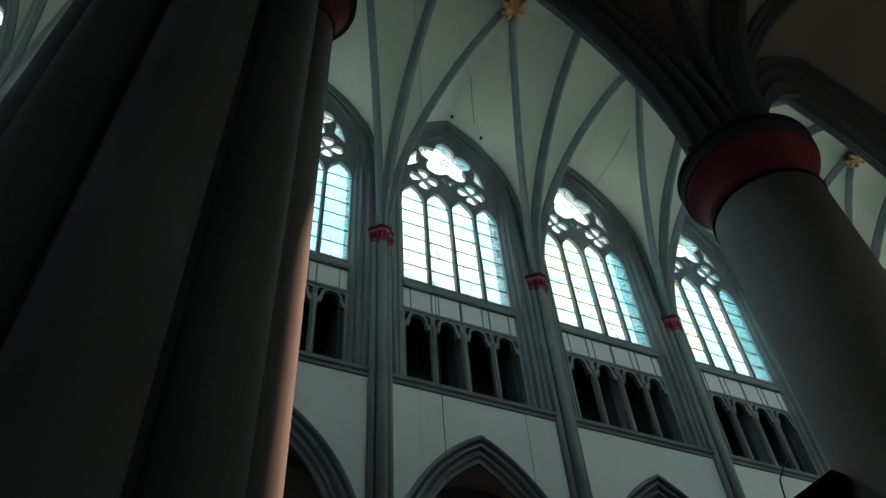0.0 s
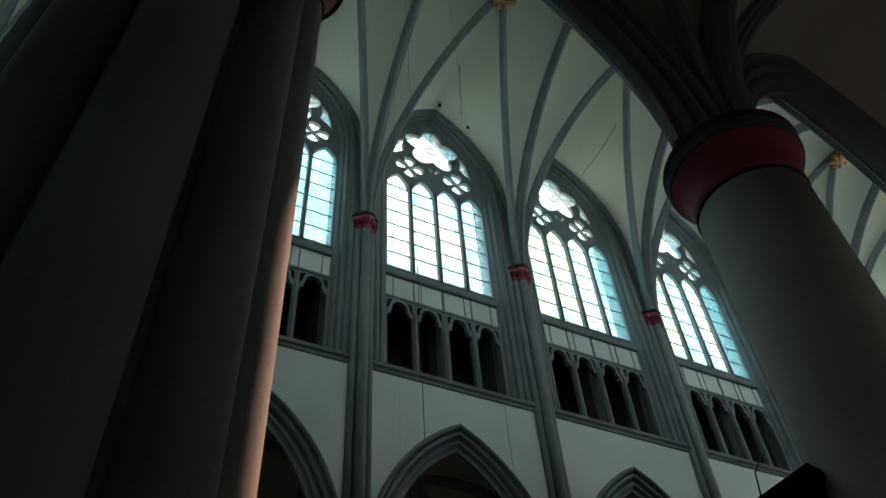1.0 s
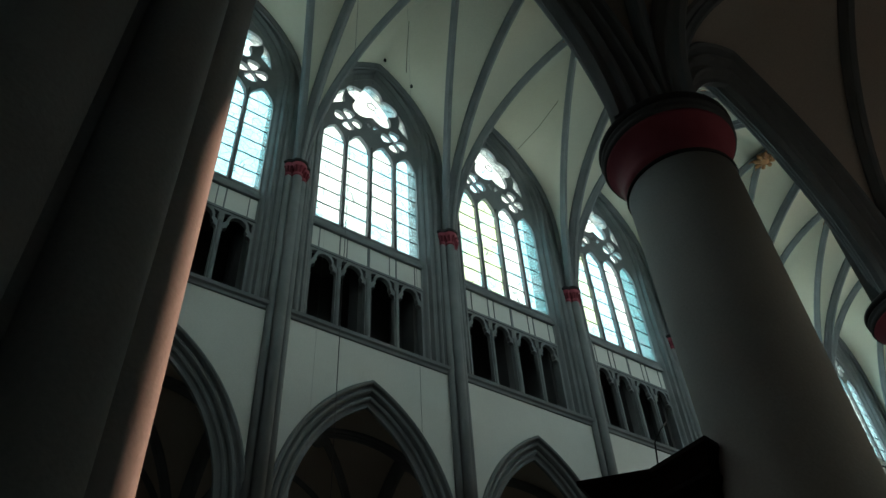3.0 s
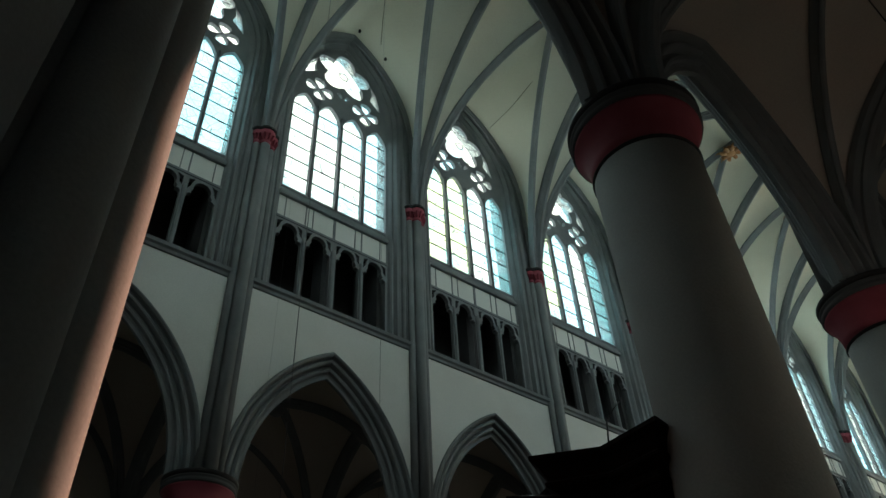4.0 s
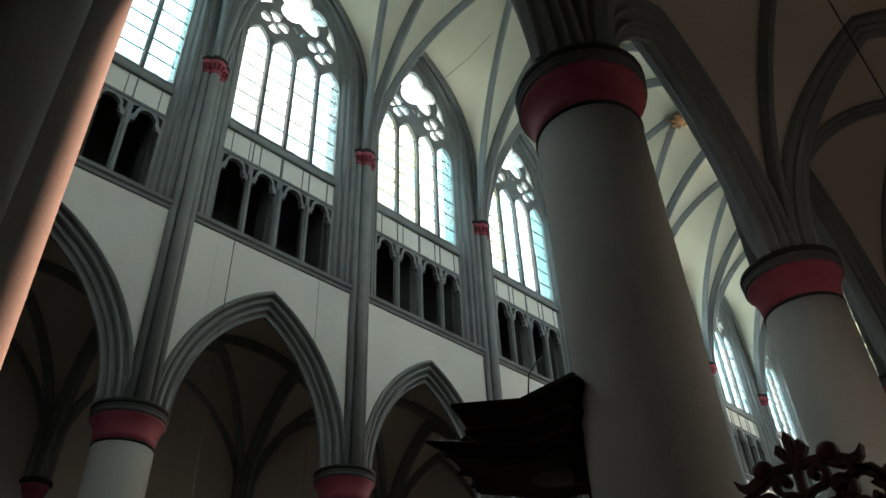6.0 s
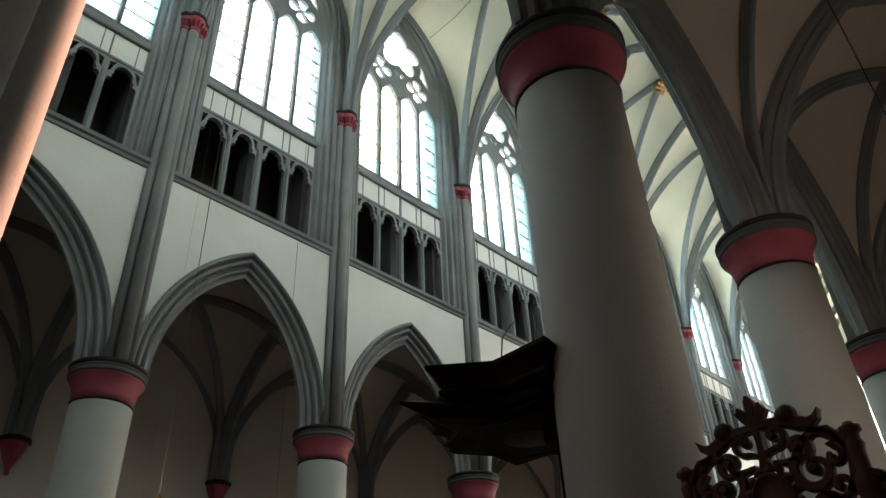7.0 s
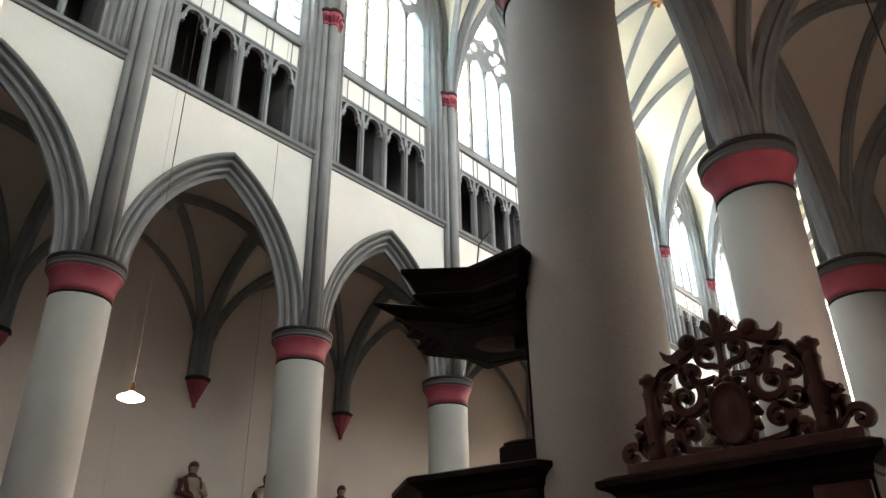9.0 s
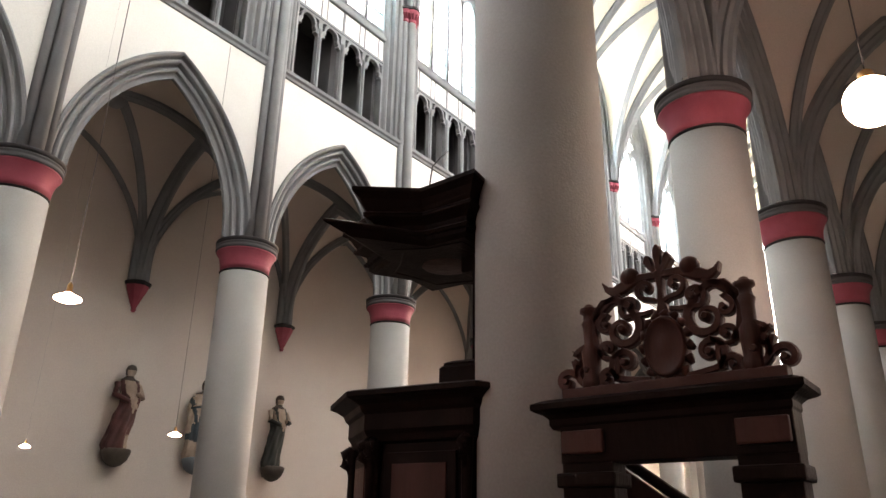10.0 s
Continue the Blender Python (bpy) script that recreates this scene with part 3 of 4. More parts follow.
def nave_vault():
    v = tagged(webs("ceiling_nave", 0, BAY, -0.05, 2 * MID + 0.05, SPRING, CROWN, CROWN - 0.1, CROWN - 0.15, CROWN - 0.15, VAULT, rise=3.4, drop=SPRING - CENTRE), "cream plastered nave vault with grey ribs", "ceiling", "nave vault bays", "structure")
    for x in (0, BAY):
        for y, s in ((-0.05, -1), (2 * MID + 0.05, 1)):
            under(rib("diagonal_rib", (x, y, 0), (CX, MID, 0), SPRING, CROWN, GREY, 0.85, drop=SPRING - CENTRE), v)
            under(rib("wall_rib", (x, y + s * 0.06, 0), (CX, y + s * 0.06, 0), SPRING, CROWN - 0.15, GREY, 0.7, 18, 0.0, 3.4), v)
            if x == 0:
                under(rib("cross_rib", (x, y, 0), (x, MID, 0), SPRING, CROWN - 0.1, GREY, 1.05, drop=SPRING - CENTRE), v)
    boss = under(lathe("boss", [(0.05, CROWN - 0.62), (0.2, CROWN - 0.6), (0.34, CROWN - 0.5), (0.36, CROWN - 0.4), (0.25, CROWN - 0.2)], GOLD, CX, MID, 16), v, "gilded leaf boss")
    for i in range(8):
        f = math.pi * i / 4
        under(tube("boss_leaf", [(CX + 0.2 * math.cos(f), MID + 0.2 * math.sin(f), CROWN - 0.55), (CX + 0.42 * math.cos(f), MID + 0.42 * math.sin(f), CROWN - 0.52),
                                 (CX + 0.5 * math.cos(f), MID + 0.5 * math.sin(f), CROWN - 0.42)], [0.07, 0.11, 0.05], GOLD, 8), boss)
    for x in (0, BAY):
        for y in (0, 2 * MID):
            d = Vector((x - CX, y - MID, 0)).normalized()
            under(tube("gilded_rib_end", [Vector((CX, MID, CROWN - 0.36)) + d * 0.4, Vector((CX, MID, CROWN - 0.4)) + d * 1.25], 0.12, GOLD, 10), boss)
    return v


def aisle_vault():
    """An aisle bay on the far side, x = 0 to 6."""
    y0, y1 = 0.5, AISLE - 0.02
    cy = (y0 + y1) / 2
    v = tagged(webs("ceiling_aisle", 0, BAY, y0, y1, CAP + 0.1, ACROWN, ACROWN - 0.1, ACROWN - 0.1, ACROWN - 0.1, CREAM), "cream plastered aisle vault with grey ribs", "ceiling", "aisle vault bays", "structure")
    for x in (0, BAY):
        for y in (y0, y1):
            under(rib("diagonal_rib", (x, y, 0), (CX, cy, 0), CAP + 0.1, ACROWN, GREY, 0.75, 16, 0.1), v)
        under(rib("wall_rib", (x, y1 - 0.03, 0), (CX, y1 - 0.03, 0), CAP + 0.1, ACROWN - 0.1, GREY, 0.45, 16), v)
    for y in (y0, y1):
        under(rib("cross_rib", (0, y, 0), (0, cy, 0), CAP + 0.1, ACROWN - 0.1, GREY, 1.2, 16, 0.1), v)
    under(lathe("boss", [(0.04, ACROWN - 0.52), (0.16, ACROWN - 0.5), (0.24, ACROWN - 0.4), (0.22, ACROWN - 0.25)], GREY, CX, cy, 14), v)
    return v


def corbel():
    """The wall bracket on which the aisle ribs land."""
    c = empty("wall_corbel", "grey rib bundle on a red pointed wall corbel", "corbel", "wall corbels")
    y = AISLE
    for x, d, r in ((0, -0.22, 0.15), (-0.24, -0.1, 0.11), (0.24, -0.1, 0.11)):
        under(tube("shaft", [(x, y + d, 9.1), (x, y + d, 10.0), (x * 1.15, y + d - 0.06, 10.7)], r, GREY, 12), c)
    under(lathe("slab", [(0.36, 9.02), (0.42, 9.06), (0.42, 9.12), (0.36, 9.16)], BLACK, 0, y - 0.1, 8, False), c, "dark slab")
    under(lathe("cone", [(0.05, 8.2), (0.08, 8.26), (0.06, 8.3), (0.2, 8.62), (0.33, 8.9), (0.36, 9.03)], RED, 0, y - 0.1, 8, False), c, "red painted pointed corbel")
    return c


# glass of the four lights, bay by bay
GLAZING = {-1: (3, 3, 3, 3), 0: (0, 0, 0, 1), 1: (2, 2, 0, 3), 2: (2, 1, 0, 3), 3: (2, 0, 1, 3)}
builders = [bay_wall(), triforium(), window()]
FAR_TURN = lambda k: pose(k * BAY, 0, 0)  # noqa: E731
NEAR_TURN = lambda k: pose((k + 1) * BAY, 2 * MID, 0, 0, 0, 180)  # noqa: E731
for thing in builders:
    for k in range(FIRST, LAST + 1):
        far = copy_thing(thing, FAR_TURN(k)) if k else thing
        if thing is builders[2]:
            for part, kind in zip([c for c in far.children if c.name.startswith("pane")], GLAZING.get(k, (0, 3, 0, 1))):
                part.material_slots[0].link = "OBJECT"
                part.material_slots[0].material = GLASS[kind]
        copy_thing(thing, NEAR_TURN(k))
shaft0, corbel0, column0 = wall_shaft(), corbel(), round_column()
pier0 = clustered_pier()
for k in range(FIRST, LAST + 2):
    if k:
        copy_thing(shaft0, pose(k * BAY, 0, 0))
        copy_thing(corbel0, pose(k * BAY, 0, 0))
        copy_thing(column0, pose(k * BAY, AXIS, 0))
    copy_thing(shaft0, pose(k * BAY, 2 * MID, 0, 0, 0, 180))
    copy_thing(corbel0, pose(k * BAY, 2 * MID, 0, 0, 0, 180))
    if k != -1:
        copy_thing(column0, pose(k * BAY, 2 * MID - AXIS, 0))
column0.matrix_basis = pose(0, AXIS, 0)
pier0.matrix_basis = pose(-BAY - 0.32, 2 * MID - AXIS - 0.03, 0)
vault0, aisle0 = nave_vault(), aisle_vault()
for k in range(FIRST, LAST + 1):
    if k:
        copy_thing(vault0, pose(k * BAY, 0, 0))
        copy_thing(aisle0, pose(k * BAY, 0, 0))
    copy_thing(aisle0, NEAR_TURN(k))

# ---- pulpit and its stair portal at the near column ----
def shift(ring, dx, dy):
    return [(x + dx, y + dy, z) for x, y, z in ring]


def chamfered(half, cut, z, cx, cy):
    h, c = half, cut
    near = -0.8 * h
    return [(cx + x, cy + y, z) for x, y in ((h, -h + c), (h, h - c), (h - c, h), (-h + c, h), (-h, h - c), (-h, -h + c), (-h + 0.9 * c, near), (h - c, near))]


def star(r, notch, z, cx, cy, horn=0.0):
    """A six-pointed outline; horn is the reach of its one longer point."""
    return [(cx + (horn if horn and i == 0 else r if i % 2 == 0 else notch) * math.cos(radians(168 + 30 * i)), cy + (horn if horn and i == 0 else r if i % 2 == 0 else notch) * math.sin(radians(168 + 30 * i)), z) for i in range(12)]


pulpit = empty("pulpit", "carved dark oak pulpit with reddish panels at a column", "pulpit")
under(prism("basket", [chamfered(h, c, z, 0, 0) for h, c, z in ((0.4, 0.2, 0.9), (0.62, 0.3, 1.0), (0.85, 0.42, 1.2), (0.98, 0.48, 1.4), (0.98, 0.48, 2.62))], OAK), pulpit)
under(prism("cornice", [chamfered(h, c, z, 0, 0) for h, c, z in ((0.98, 0.48, 2.58), (1.03, 0.5, 2.6), (1.05, 0.51, 2.66), (1.08, 0.53, 2.7), (1.08, 0.53, 2.84), (1.11, 0.54, 2.87), (1.13, 0.55, 2.92), (1.19, 0.57, 2.96), (1.25, 0.6, 2.985), (1.25, 0.6, 3.03), (1.2, 0.58, 3.05))], OAK), pulpit)
under(prism("post", [[(0.25 * math.cos(i * math.pi / 4), 0.25 * math.sin(i * math.pi / 4), z) for i in range(8)] for z in (0, 0.92)], OAK), pulpit)
for a in (90, 135, 180):
    w = 0.3 if a % 90 else 0.36
    turn = pose(0, 0, 0, 0, 0, a - 180)
    d = 0.98 if a % 90 == 0 else (2 * 0.98 - 0.48) / math.sqrt(2)
    fr = under(box("panel_frame", -d - 0.035, -d + 0.01, -w, w, 1.5, 2.5, OAK, 0.012), pulpit)
    pan = under(box("panel", -d - 0.05, -d - 0.03, -w + 0.09, w - 0.09, 1.6, 2.4, OAK_RED, 0.006), fr, "reddish brown panel")
    for ob in (fr, pan):
        ob.data.transform(turn)
    for y in (-w - 0.1, w + 0.1):
        pil = under(tube("pilaster", [(-d - 0.03, y, 1.42), (-d - 0.04, y, 1.9), (-d - 0.03, y, 2.4), (-d - 0.05, y, 2.6)], [0.06, 0.04, 0.05, 0.07], OAK, 10), pulpit)
        scr = under(tube("scroll", [(-d - 0.05, y, 2.6), (-d - 0.13, y, 2.55), (-d - 0.13, y, 2.46), (-d - 0.07, y, 2.42), (-d - 0.06, y, 2.34)], [0.05, 0.05, 0.045, 0.035, 0.02], OAK, 8), pil)
        for ob in (pil, scr):
            ob.data.transform(turn)
rest = [[(x, y, z) for x, y in ((-0.86 + d, -0.62 + d), (-0.4 - d, -0.62 + d), (-0.4 - d, -0.1 - d), (-0.86 + d, -0.1 - d))] for d, z in ((0, 3.04), (0, 3.26), (0.03, 3.29), (0.03, 3.31), (0.09, 3.34))]
under(prism("book_rest", rest, OAK), pulpit)
pulpit.matrix_basis = pose(0.38, -11.06, 0, 0, 0, 9.6)

canopy = empty("pulpit_canopy", "dark oak star-shaped sounding board fixed to a column", "sounding board")
KX, KY, SINK = 0.03, -11.01, 0.065
under(prism("board", [star(r, q, 5.06 - (5.06 - z) * 0.84 - SINK, KX, KY) for r, q, z in ((0.4, 0.36, 4.5), (0.6, 0.5, 4.42), (0.74, 0.56, 4.42), (0.76, 0.58, 4.5), (0.82, 0.62, 4.52), (0.95, 0.7, 4.535), (0.97, 0.71, 4.57), (0.93, 0.68, 4.6), (0.93, 0.68, 4.66),
                                                            (1.0, 0.72, 4.7), (1.06, 0.75, 4.72), (1.1, 0.77, 4.74), (1.1, 0.77, 4.78), (1.06, 0.75, 4.8), (1.1, 0.76, 4.86), (1.15, 0.79, 4.94), (1.2, 0.82, 4.98), (1.25, 0.84, 5.01), (1.25, 0.84, 5.06), (0.9, 0.7, 5.1))], OAK), canopy)
under(prism("corner_point", [star(r, q, z - SINK - 0.07, KX, KY, h) for r, q, z, h in ((0.84, 0.6, 4.6, 1.22), (0.9, 0.66, 4.64, 1.4), (0.9, 0.66, 4.67, 1.54), (0.9, 0.66, 4.7, 1.54), (0.84, 0.6, 4.75, 1.3))], OAK), canopy)
under(lathe("soffit_rose", [(0.1, 4.45), (0.24, 4.46), (0.34, 4.48), (0.38, 4.53)], OAK_RED, KX, KY, 12, False), canopy)
under(box("bracket", -0.12, 0.12, -11.75, -11.3, 4.3, 5.0, OAK, 0.02), canopy)
under(tube("hook", [(-0.55, -11.2, 5.05), (-0.52, -11.22, 5.35), (-0.42, -11.25, 5.5), (-0.3, -11.25, 5.62)], 0.008, IRON, 6), canopy)
back = tagged(box("pulpit_backboard", -0.25, 0.29, -11.62, -11.53, 3.05, 4.4, OAK, 0.015), "dark oak backboard between pulpit and sounding board", "backboard")

# the portal lies in a plane across the aisle, facing -x
portal = empty("pulpit_portal", "dark oak stair portal with an openwork scroll-carved crest", "portal")
QX = -0.95
for y0, y1 in ((-13.24, -12.86), (-14.42, -14.06)):
    post = under(box("post", QX - 0.1, QX + 0.12, y0, y1, 0, 2.3, OAK, 0.015), portal)
    under(box("post_panel", QX - 0.12, QX - 0.09, y0 + 0.08, y1 - 0.08, 0.4, 2.0, OAK_RED, 0.008), post)
    under(box("post_capital", QX - 0.14, QX + 0.14, y0 - 0.03, y1 + 0.03, 2.12, 2.22, OAK, 0.02), post)
under(box("lintel", QX - 0.11, QX + 0.13, -14.42, -12.86, 2.28, 2.54, OAK, 0.01), portal)
for y0, y1 in ((-13.2, -12.88), (-14.4, -14.08)):
    under(box("lintel_block", QX - 0.15, QX - 0.1, y0, y1, 2.34, 2.5, OAK_RED, 0.015), portal, "reddish brown block")
rings = []
for d, z in ((0.1, 2.52), (0.12, 2.55), (0.12, 2.59), (0.15, 2.62), (0.2, 2.64), (0.22, 2.655), (0.22, 2.695), (0.14, 2.73)):
    rings.append([(QX - d, -14.42 - d + 0.11, z), (QX + d, -14.42 - d + 0.11, z), (QX + d, -12.9 + d, z), (QX - d, -12.9 + d, z)])
under(prism("cornice", rings, OAK), portal)
under(box("crest_base", QX - 0.08, QX + 0.06, -14.42, -12.87, 2.71, 2.81, OAK_RED, 0.012), portal)
CY = -13.65


def carved(name, pts, wide, deep=0.036):
    """A flat carved band through (y, z) points of the crest's plane, as wide as told, with softened edges."""
    n, verts, faces = len(pts), [], []
    section = ((-1, 0.55), (-0.7, 1), (0.7, 1), (1, 0.55), (1, -1), (-1, -1))
    for i, (y, z) in enumerate(pts):
        (ya, za), (yb, zb) = pts[max(i - 1, 0)], pts[min(i + 1, n - 1)]
        d = math.hypot(yb - ya, zb - za) or 1
        w = wide[i] if isinstance(wide, list) else wide
        verts += [(QX - deep * h, CY + y - w * a * (zb - za) / d, z + w * a * (yb - ya) / d) for a, h in section]
    for i in range(n - 1):
        faces += [(i * 6 + k, i * 6 + (k + 1) % 6, i * 6 + 6 + (k + 1) % 6, i * 6 + 6 + k) for k in range(6)]
    faces += [(5, 4, 3, 2, 1, 0), tuple((n - 1) * 6 + k for k in range(6))]
    return under(mesh_object(name, verts, faces, OAK_RED), portal)


def volute(side, y, z, r, start, sense, turns=1.1, tail=(), wide=0.028):
    """A carved scroll: a tail of (y, z) points that runs into a spiral about (y, z), closed by a round eye."""
    spiral, n = [], int(20 * turns)
    for i in range(n + 1):
        f = i / n
        a = radians(start) + sense * 2 * math.pi * turns * f
        spiral.append((side * (y + r * (1 - 0.8 * f) * math.cos(a)), z + r * (1 - 0.8 * f) * math.sin(a)))
    line = [(side * p, q) for p, q in tail] + spiral
    widths = [wide * (0.75 + 0.4 * math.sin(math.pi * min(1, 1.3 * i / len(line)))) * (1 - 0.35 * i / len(line)) for i in range(len(line))]
    band = carved("scroll", line, widths)
    eye = lathe("scroll_eye", [(0.24 * r, -0.07), (0.28 * r, 0.0), (0.24 * r, 0.055), (0.15 * r, 0.07), (0.02, 0.072)], OAK_RED, 0, 0, 14)
    eye.data.transform(pose(QX, CY + side * y, z, 0, -90, 0))
    under(eye, band)


for s in (-1, 1):
    # lower scrolls beside the shield, and the outer ones at the ends of the rail
    volute(s, 0.30, 2.96, 0.115, -80, 1, 1.15, ((0.12, 2.82), (0.22, 2.83)))
    volute(s, 0.44, 2.86, 0.075, 200, -1, 1.0, ((0.36, 3.02), (0.35, 2.94)))
    volute(s, 0.58, 2.94, 0.115, 250, 1, 1.15, ((0.40, 2.80), (0.48, 2.82)))
    volute(s, 0.76, 2.87, 0.085, 170, -1, 1.05, ((0.70, 3.02), (0.68, 2.95)))
    volute(s, 0.42, 3.07, 0.07, -60, 1, 1.0, ((0.30, 3.06), (0.38, 3.0)), 0.022)
    # great scroll that climbs round each shoulder, curling inwards
    volute(s, 0.30, 3.20, 0.135, 150, 1, 1.15, ((0.46, 3.02), (0.51, 3.1), (0.53, 3.22), (0.51, 3.34), (0.44, 3.42), (0.34, 3.43), (0.24, 3.37), (0.2, 3.28)), 0.034)
    volute(s, 0.23, 3.36, 0.085, -60, 1, 1.05, ((0.06, 3.3), (0.13, 3.29), (0.2, 3.29)), 0.024)
    volute(s, 0.105, 3.47, 0.08, -100, 1, 1.05, ((0.02, 3.36), (0.05, 3.38)), 0.022)
    volute(s, 0.425, 3.25, 0.07, 100, -1, 1.0, ((0.5, 3.32), (0.46, 3.34)), 0.022)
    volute(s, 0.66, 3.0, 0.06, 60, 1, 1.0, ((0.6, 3.12), (0.66, 3.09)), 0.022)
    # shoulder with its ball and horn
    carved("crest_leaf", [(s * y, z) for y, z in ((0.02, 3.56), (0.12, 3.56), (0.2, 3.55), (0.28, 3.51), (0.35, 3.49), (0.4, 3.52), (0.43, 3.57))], [0.03, 0.032, 0.045, 0.05, 0.042, 0.024, 0.004])
    ball = lathe("crest_ball", [(0.072 * math.sin(f) + 0.001, -0.072 * math.cos(f)) for f in (0.05, 0.4, 0.8, 1.2, 1.57, 1.95, 2.35, 2.75, 3.09)], OAK_RED, 0, 0, 16)
    ball.data.transform(pose(QX, CY + s * 0.22, 3.585))
    under(ball, portal)
    carved("crest_leaf", [(s * y, z) for y, z in ((0.3, 3.46), (0.38, 3.43), (0.46, 3.37), (0.52, 3.28))], [0.012, 0.03, 0.034, 0.02])
    # side leaves of the top finial
    carved("crest_leaf", [(s * y, z) for y, z in ((0.02, 3.58), (0.05, 3.62), (0.075, 3.67), (0.07, 3.71))], [0.02, 0.024, 0.034, 0.014], 0.045)
    under(lathe("crest_finial", [(0.075, 2.78), (0.08, 2.86), (0.06, 2.9), (0.07, 3.0), (0.075, 3.08), (0.05, 3.13), (0.05, 3.24), (0.062, 3.29), (0.048, 3.31), (0.045, 3.35), (0.07, 3.37), (0.07, 3.4), (0.04, 3.41), (0.03, 3.43), (0.005, 3.44)], OAK_RED, QX, CY + s * 0.565, 10), portal, "turned side finial")
    carved("crest_leaf", [(s * y, z) for y, z in ((0.6, 3.08), (0.66, 3.05), (0.7, 3.09))], [0.03, 0.025, 0.004])
carved("crest_stem", [(0, z) for z in (3.26, 3.34, 3.45, 3.56, 3.64, 3.7, 3.75, 3.785)], [0.05, 0.03, 0.02, 0.03, 0.022, 0.034, 0.032, 0.012])
oval = []
for r, d in ((1.0, -0.05), (1.0, 0.06), (0.9, 0.085), (0.84, 0.06), (0.3, 0.085), (0.05, 0.09)):
    oval.append([(QX - d, CY - 0.01 + 0.148 * r * math.cos(2 * math.pi * i / 28), 3.03 + 0.215 * r * math.sin(2 * math.pi * i / 28)) for i in range(28)])
under(prism("oval_shield", oval, OAK_RED, True), portal)
for i in range(16):
    a = 2 * math.pi * i / 16
    under(tube("shield_bead", [(QX - 0.02, CY - 0.01 + 0.15 * math.cos(a), 3.03 + 0.22 * math.sin(a)), (QX - 0.02, CY - 0.01 + 0.195 * math.cos(a + 0.12), 3.03 + 0.27 * math.sin(a + 0.12))], [0.045, 0.018], OAK_RED, 6), portal)

# stair behind the portal
stair = empty("pulpit_stair", "dark oak pulpit stair with a sloping reddish handrail board", "stair")
for i in range(9):
    under(box("tread", 0.62 - 0.001 * i, 1.5, -14.3 + 0.26 * i, -14.0 + 0.26 * i, 0.18 * i + 0.13, 0.18 * i + 0.18, OAK), stair)
verts = [(x, y, z) for x in (0.58, 0.63) for y, z in ((-14.35, 0.0), (-14.35, 1.15), (-12.1, 2.75), (-12.1, 1.5))]
under(mesh_object("side_board", verts, [(0, 1, 2, 3), (7, 6, 5, 4), (0, 4, 5, 1), (1, 5, 6, 2), (2, 6, 7, 3), (3, 7, 4, 0)], OAK_RED), stair)
under(tube("handrail", [(0.6, -14.4, 1.2), (0.6, -13.2, 2.05), (0.6, -12.1, 2.82)], 0.05, OAK, 8), stair)


# ---- statues on wall consoles in the far aisle ----
def statue(x, lean, robe, label):
    """A robed statue as one plain carved mass."""
    y, z0 = AISLE - 0.36, 4.05
    rows = ((0, 0.28, 0.24, 0), (0.05, 0.31, 0.26, 0), (0.2, 0.27, 0.23, 0.01), (0.38, 0.28, 0.22, 0.03), (0.52, 0.25, 0.2, 0.05), (0.62, 0.28, 0.22, 0.05), (0.74, 0.31, 0.2, 0.03),
            (0.81, 0.25, 0.17, 0.01), (0.84, 0.13, 0.12, 0.0), (0.865, 0.09, 0.11, 0.0), (0.89, 0.12, 0.14, 0), (0.94, 0.135, 0.16, 0), (0.98, 0.11, 0.12, 0), (1.0, 0.03, 0.04, 0))
    pts = []
    for step in range(71):
        f = step / 70
        k = max(i for i in range(len(rows) - 1) if rows[i][0] <= f)
        u = (f - rows[k][0]) / (rows[k + 1][0] - rows[k][0])
        u = u * u * (3 - 2 * u)
        rx, ry, dx = (rows[k][n] + u * (rows[k + 1][n] - rows[k][n]) for n in (1, 2, 3))
        deep = max(0.0, min(1.0, (0.8 - f) * 6))
        ring = []
        for i in range(48):
            a = 2 * math.pi * i / 48
            fold = 1 + deep * (0.07 * math.sin(6 * a + 7 * f + lean * 9) + 0.05 * math.sin(11 * a - 12 * f + lean * 4))
            ring.append((x + lean * dx * 3.5 + 0.2 * (f - 0.5) + 1.15 * rx * fold * math.cos(a), y + ry * fold * math.sin(a), z0 + 2.5 * f))
        pts.append(ring)
    body = prism("body", pts, robe, True)
    arms = [tube("arm", [(x + 0.05 + s * 0.33, y - 0.02, z0 + 1.9), (x + 0.05 + s * 0.43, y - 0.12, z0 + 1.55), (x + 0.05 + s * 0.12 + lean * 0.1, y - 0.26, z0 + 1.5 + 0.12 * lean * s)], [0.1, 0.1, 0.07], robe, 10) for s in (-1, 1)]
    ob = tagged(join("statue", [body, *arms]), label, "statue", "statues on the aisle wall")
    ob.data.materials.append(CLOAK)
    ob.data.materials.append(HAIR)
    for p in ob.data.polygons:
        h = (p.center.z - z0) / 2.5
        across = (p.center.x - x - 0.05) / 0.34
        fall = 0.57 - 0.16 * lean * across + 0.05 * math.sin(9 * across + 14 * h)
        if fall < h < 0.8 and math.sin(5 * across + 9 * h + lean) > -0.75 or 0.86 < h < 0.93 and p.normal.y < -0.2 or h < 0.16 + 0.05 * across * lean and across * lean > 0.2:
            p.material_index = 1
        elif h >= 0.8:
            p.material_index = 2
    return ob


def console(x, mat):
    c = empty("statue_console", "rounded dark stone console carrying a statue", "console", "statue consoles")
    under(lathe("bowl", [(0.05, 3.6), (0.2, 3.66), (0.34, 3.8), (0.4, 3.95), (0.42, 4.06), (0.38, 4.1)], mat, x, AISLE - 0.38, 20), c)
    under(box("stay", x - 0.12, x + 0.12, AISLE - 0.2, AISLE, 3.75, 4.05, mat, 0.01), c)


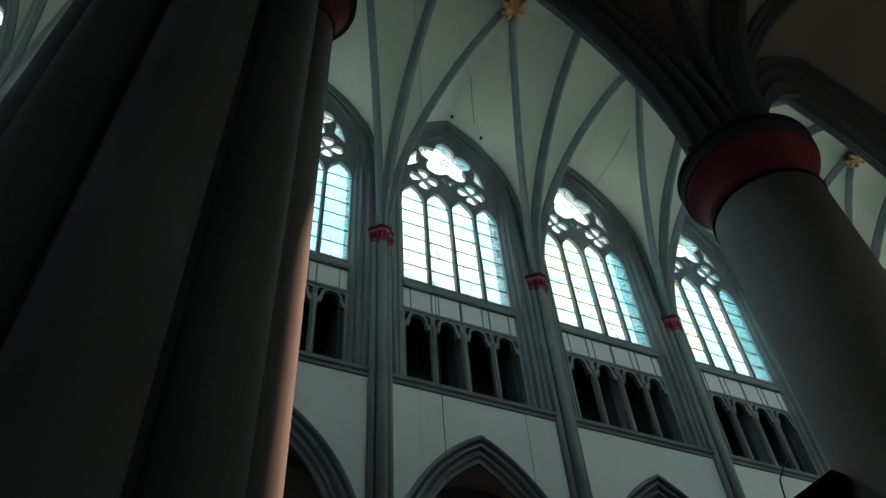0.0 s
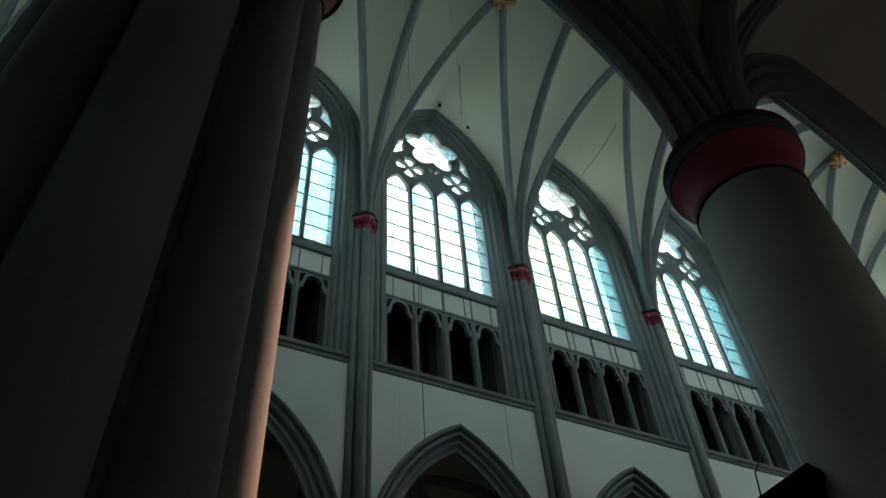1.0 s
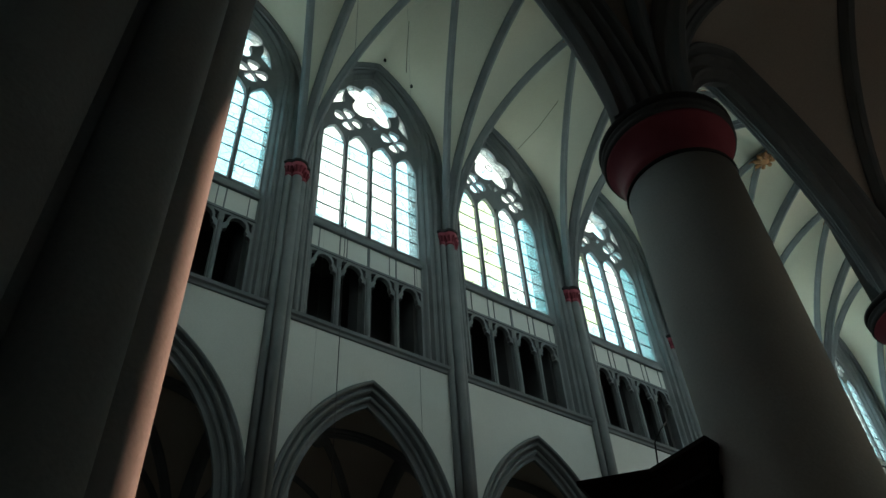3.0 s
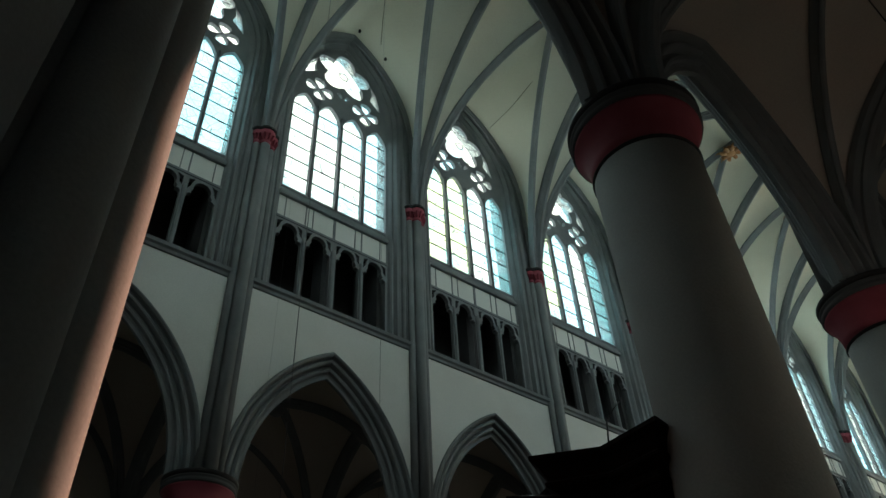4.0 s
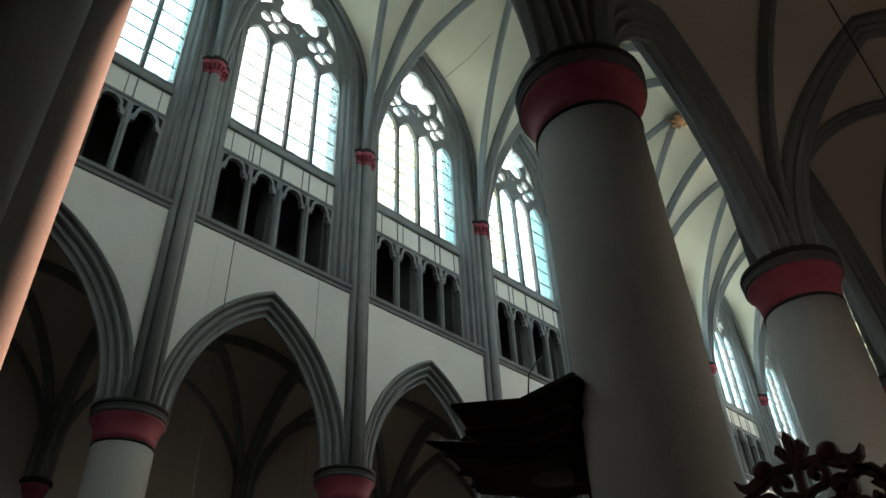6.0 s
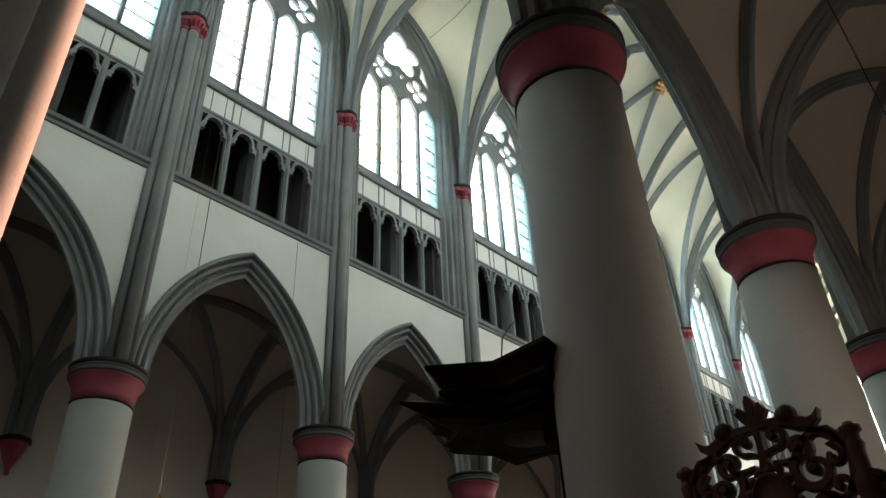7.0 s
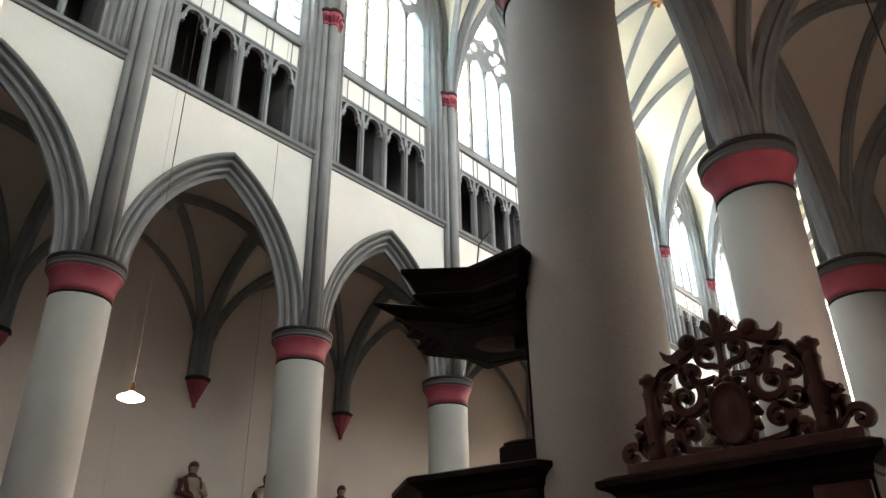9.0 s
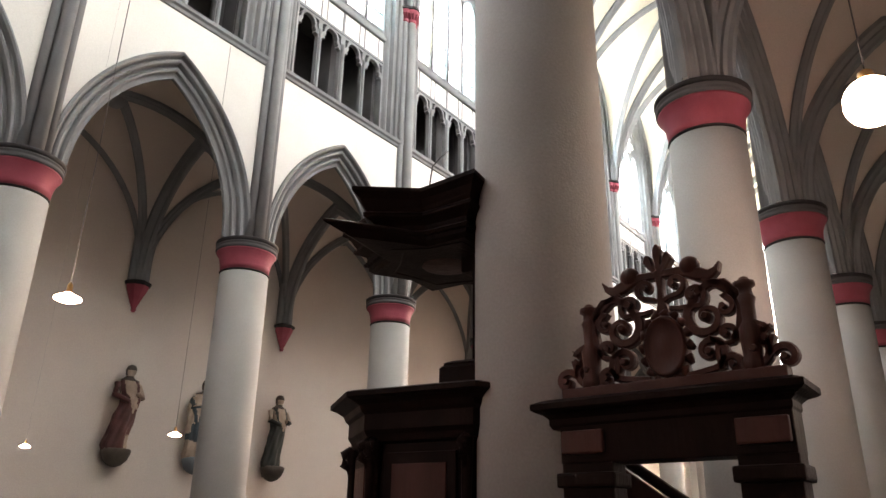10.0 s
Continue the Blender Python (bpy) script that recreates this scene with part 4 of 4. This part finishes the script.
CLOAK = material("pale_cloak", (0.42, 0.32, 0.24), 0.6, (0.2, 0.15, 0.11), 3, 30, 0.3)
HAIR = material("dark_brown_paint", (0.05, 0.035, 0.025), 0.6, None, 5, 40, 0.3)
ROBES = [material("dull_red_robe", (0.1, 0.032, 0.026), 0.6, (0.05, 0.018, 0.016), 2.2, 30, 0.3, amount=0.4),
         material("dull_blue_robe", (0.03, 0.05, 0.058), 0.6, (0.018, 0.03, 0.034), 2.2, 30, 0.3, amount=0.4),
         material("dull_green_robe", (0.03, 0.035, 0.026), 0.6, (0.016, 0.02, 0.016), 2.2, 30, 0.3, amount=0.4)]
DARKSTONE = material("dark_console_stone", (0.035, 0.028, 0.022), 0.7, (0.09, 0.075, 0.06), 3, 40, 0.3)
BLUESTONE = material("blue_grey_globe", (0.16, 0.2, 0.22), 0.6, None, 3, 40, 0.2)
for x, lean, robe, label in ((6.05, 1, ROBES[0], "painted wooden statue in a dark red robe on the wall"), (8.74, -1, ROBES[1], "painted wooden statue in a dark blue robe on the wall"),
                             (11.85, 0.6, ROBES[2], "painted wooden statue in a dark green robe on the wall")):
    statue(x, lean, robe, label)
    console(x, BLUESTONE if robe is ROBES[1] else DARKSTONE)


# ---- hanging lamps ----
def pendant(x, y, z, top, size, watts, bell=True, thick=0.003):
    lamp = empty("pendant_lamp", "lit lamp, its glare shaped as a white globe, on a cord" if not bell else "lit shallow glass dish lamp hanging on a long thin cord", "lamp", "pendant lamps")
    if bell:
        under(tube("cord", [(x, y, z + size * 1.2), (x, y, top)], thick, GREY, 6), lamp, "long thin grey cord")
        under(lathe("socket", [(size * 0.24, z + size * 0.36), (size * 0.28, z + size * 0.45), (size * 0.22, z + size * 0.6), (size * 0.22, z + size), (size * 0.12, z + size * 1.15), (size * 0.05, z + size * 1.25)], BRASS, x, y, 14), lamp, "brass socket")
    else:
        under(tube("cord", [(x, y, z + size * 1.4), (x, y, top)], 0.01, IRON, 6), lamp, "thin dark cord")
        under(lathe("socket", [(size * 0.3, z + size * 0.9), (size * 0.34, z + size), (size * 0.3, z + size * 1.3), (size * 0.1, z + size * 1.45)], BRASS, x, y, 14), lamp, "brass socket")
    profile = [(0.04, -0.3), (0.6, -0.28), (0.95, -0.14), (1.0, -0.02), (0.8, 0.12), (0.45, 0.26), (0.26, 0.4)]
    if bell:
        under(lathe("shade", [(size * r, z + size * h) for r, h in profile], SHADE, x, y, 20), lamp, "glowing shallow glass shade")
    else:
        under(lathe("globe", [(size * math.sin(f) + 0.002, z - size * math.cos(f)) for f in (0.05, 0.3, 0.6, 0.9, 1.2, 1.5, 1.8, 2.1, 2.4, 2.65, 2.85)], SHADE, x, y, 24), lamp, "glowing globe as wide as the lamp glare")
    glow_lamp(pose(x, y, z - size * 1.35), watts, size * 0.3)


pendant(-3.58, -10.53, 3.25, 28.8, 0.09, 0.5, thick=0.004)
pendant(-0.09, -6.75, 3.0, 29.0, 0.085, 0.5)
pendant(0.1, -2.3, 3.13, 27.0, 0.085, 0.5, thick=0.0015)
# unseen lamp hidden behind a column, added to warm the far aisle wall
pendant(20.5, 2.9, 5.0, ACROWN + 0.1, 0.24, 10)
# globe swollen to the width of the lamp's glare
pendant(3.0, -14.9, 6.6, ACROWN + 0.1, 0.3, 3.4, False)

# ---- wires and hooks below the vault ----
for pts in ([(0.3, -3.0, 27.5), (0.75, -2.2, 26.6), (1.3, -1.3, 26.9)], [(10.0, -3.5, 28.3), (9.98, -2.0, 27.9), (9.96, -0.6, 27.85)], [(2.95, -2.5, 29.3), (3.3, -1.8, 28.6), (3.7, -1.1, 28.0)]):
    tagged(tube("vault_wire", pts, 0.012, IRON, 6), "thin dark wire strung below the cream vault", "wire", "wires below the vault")
for x, y, z in ((3.03, -0.54, 29.1), (4.11, -0.84, 27.72)):
    tagged(lathe("vault_hook", [(0.02, z - 0.12), (0.06, z - 0.08), (0.06, z), (0.03, z + 0.08)], IRON, x, y, 10), "small dark iron hook in the vault", "hook", "hooks in the vault")
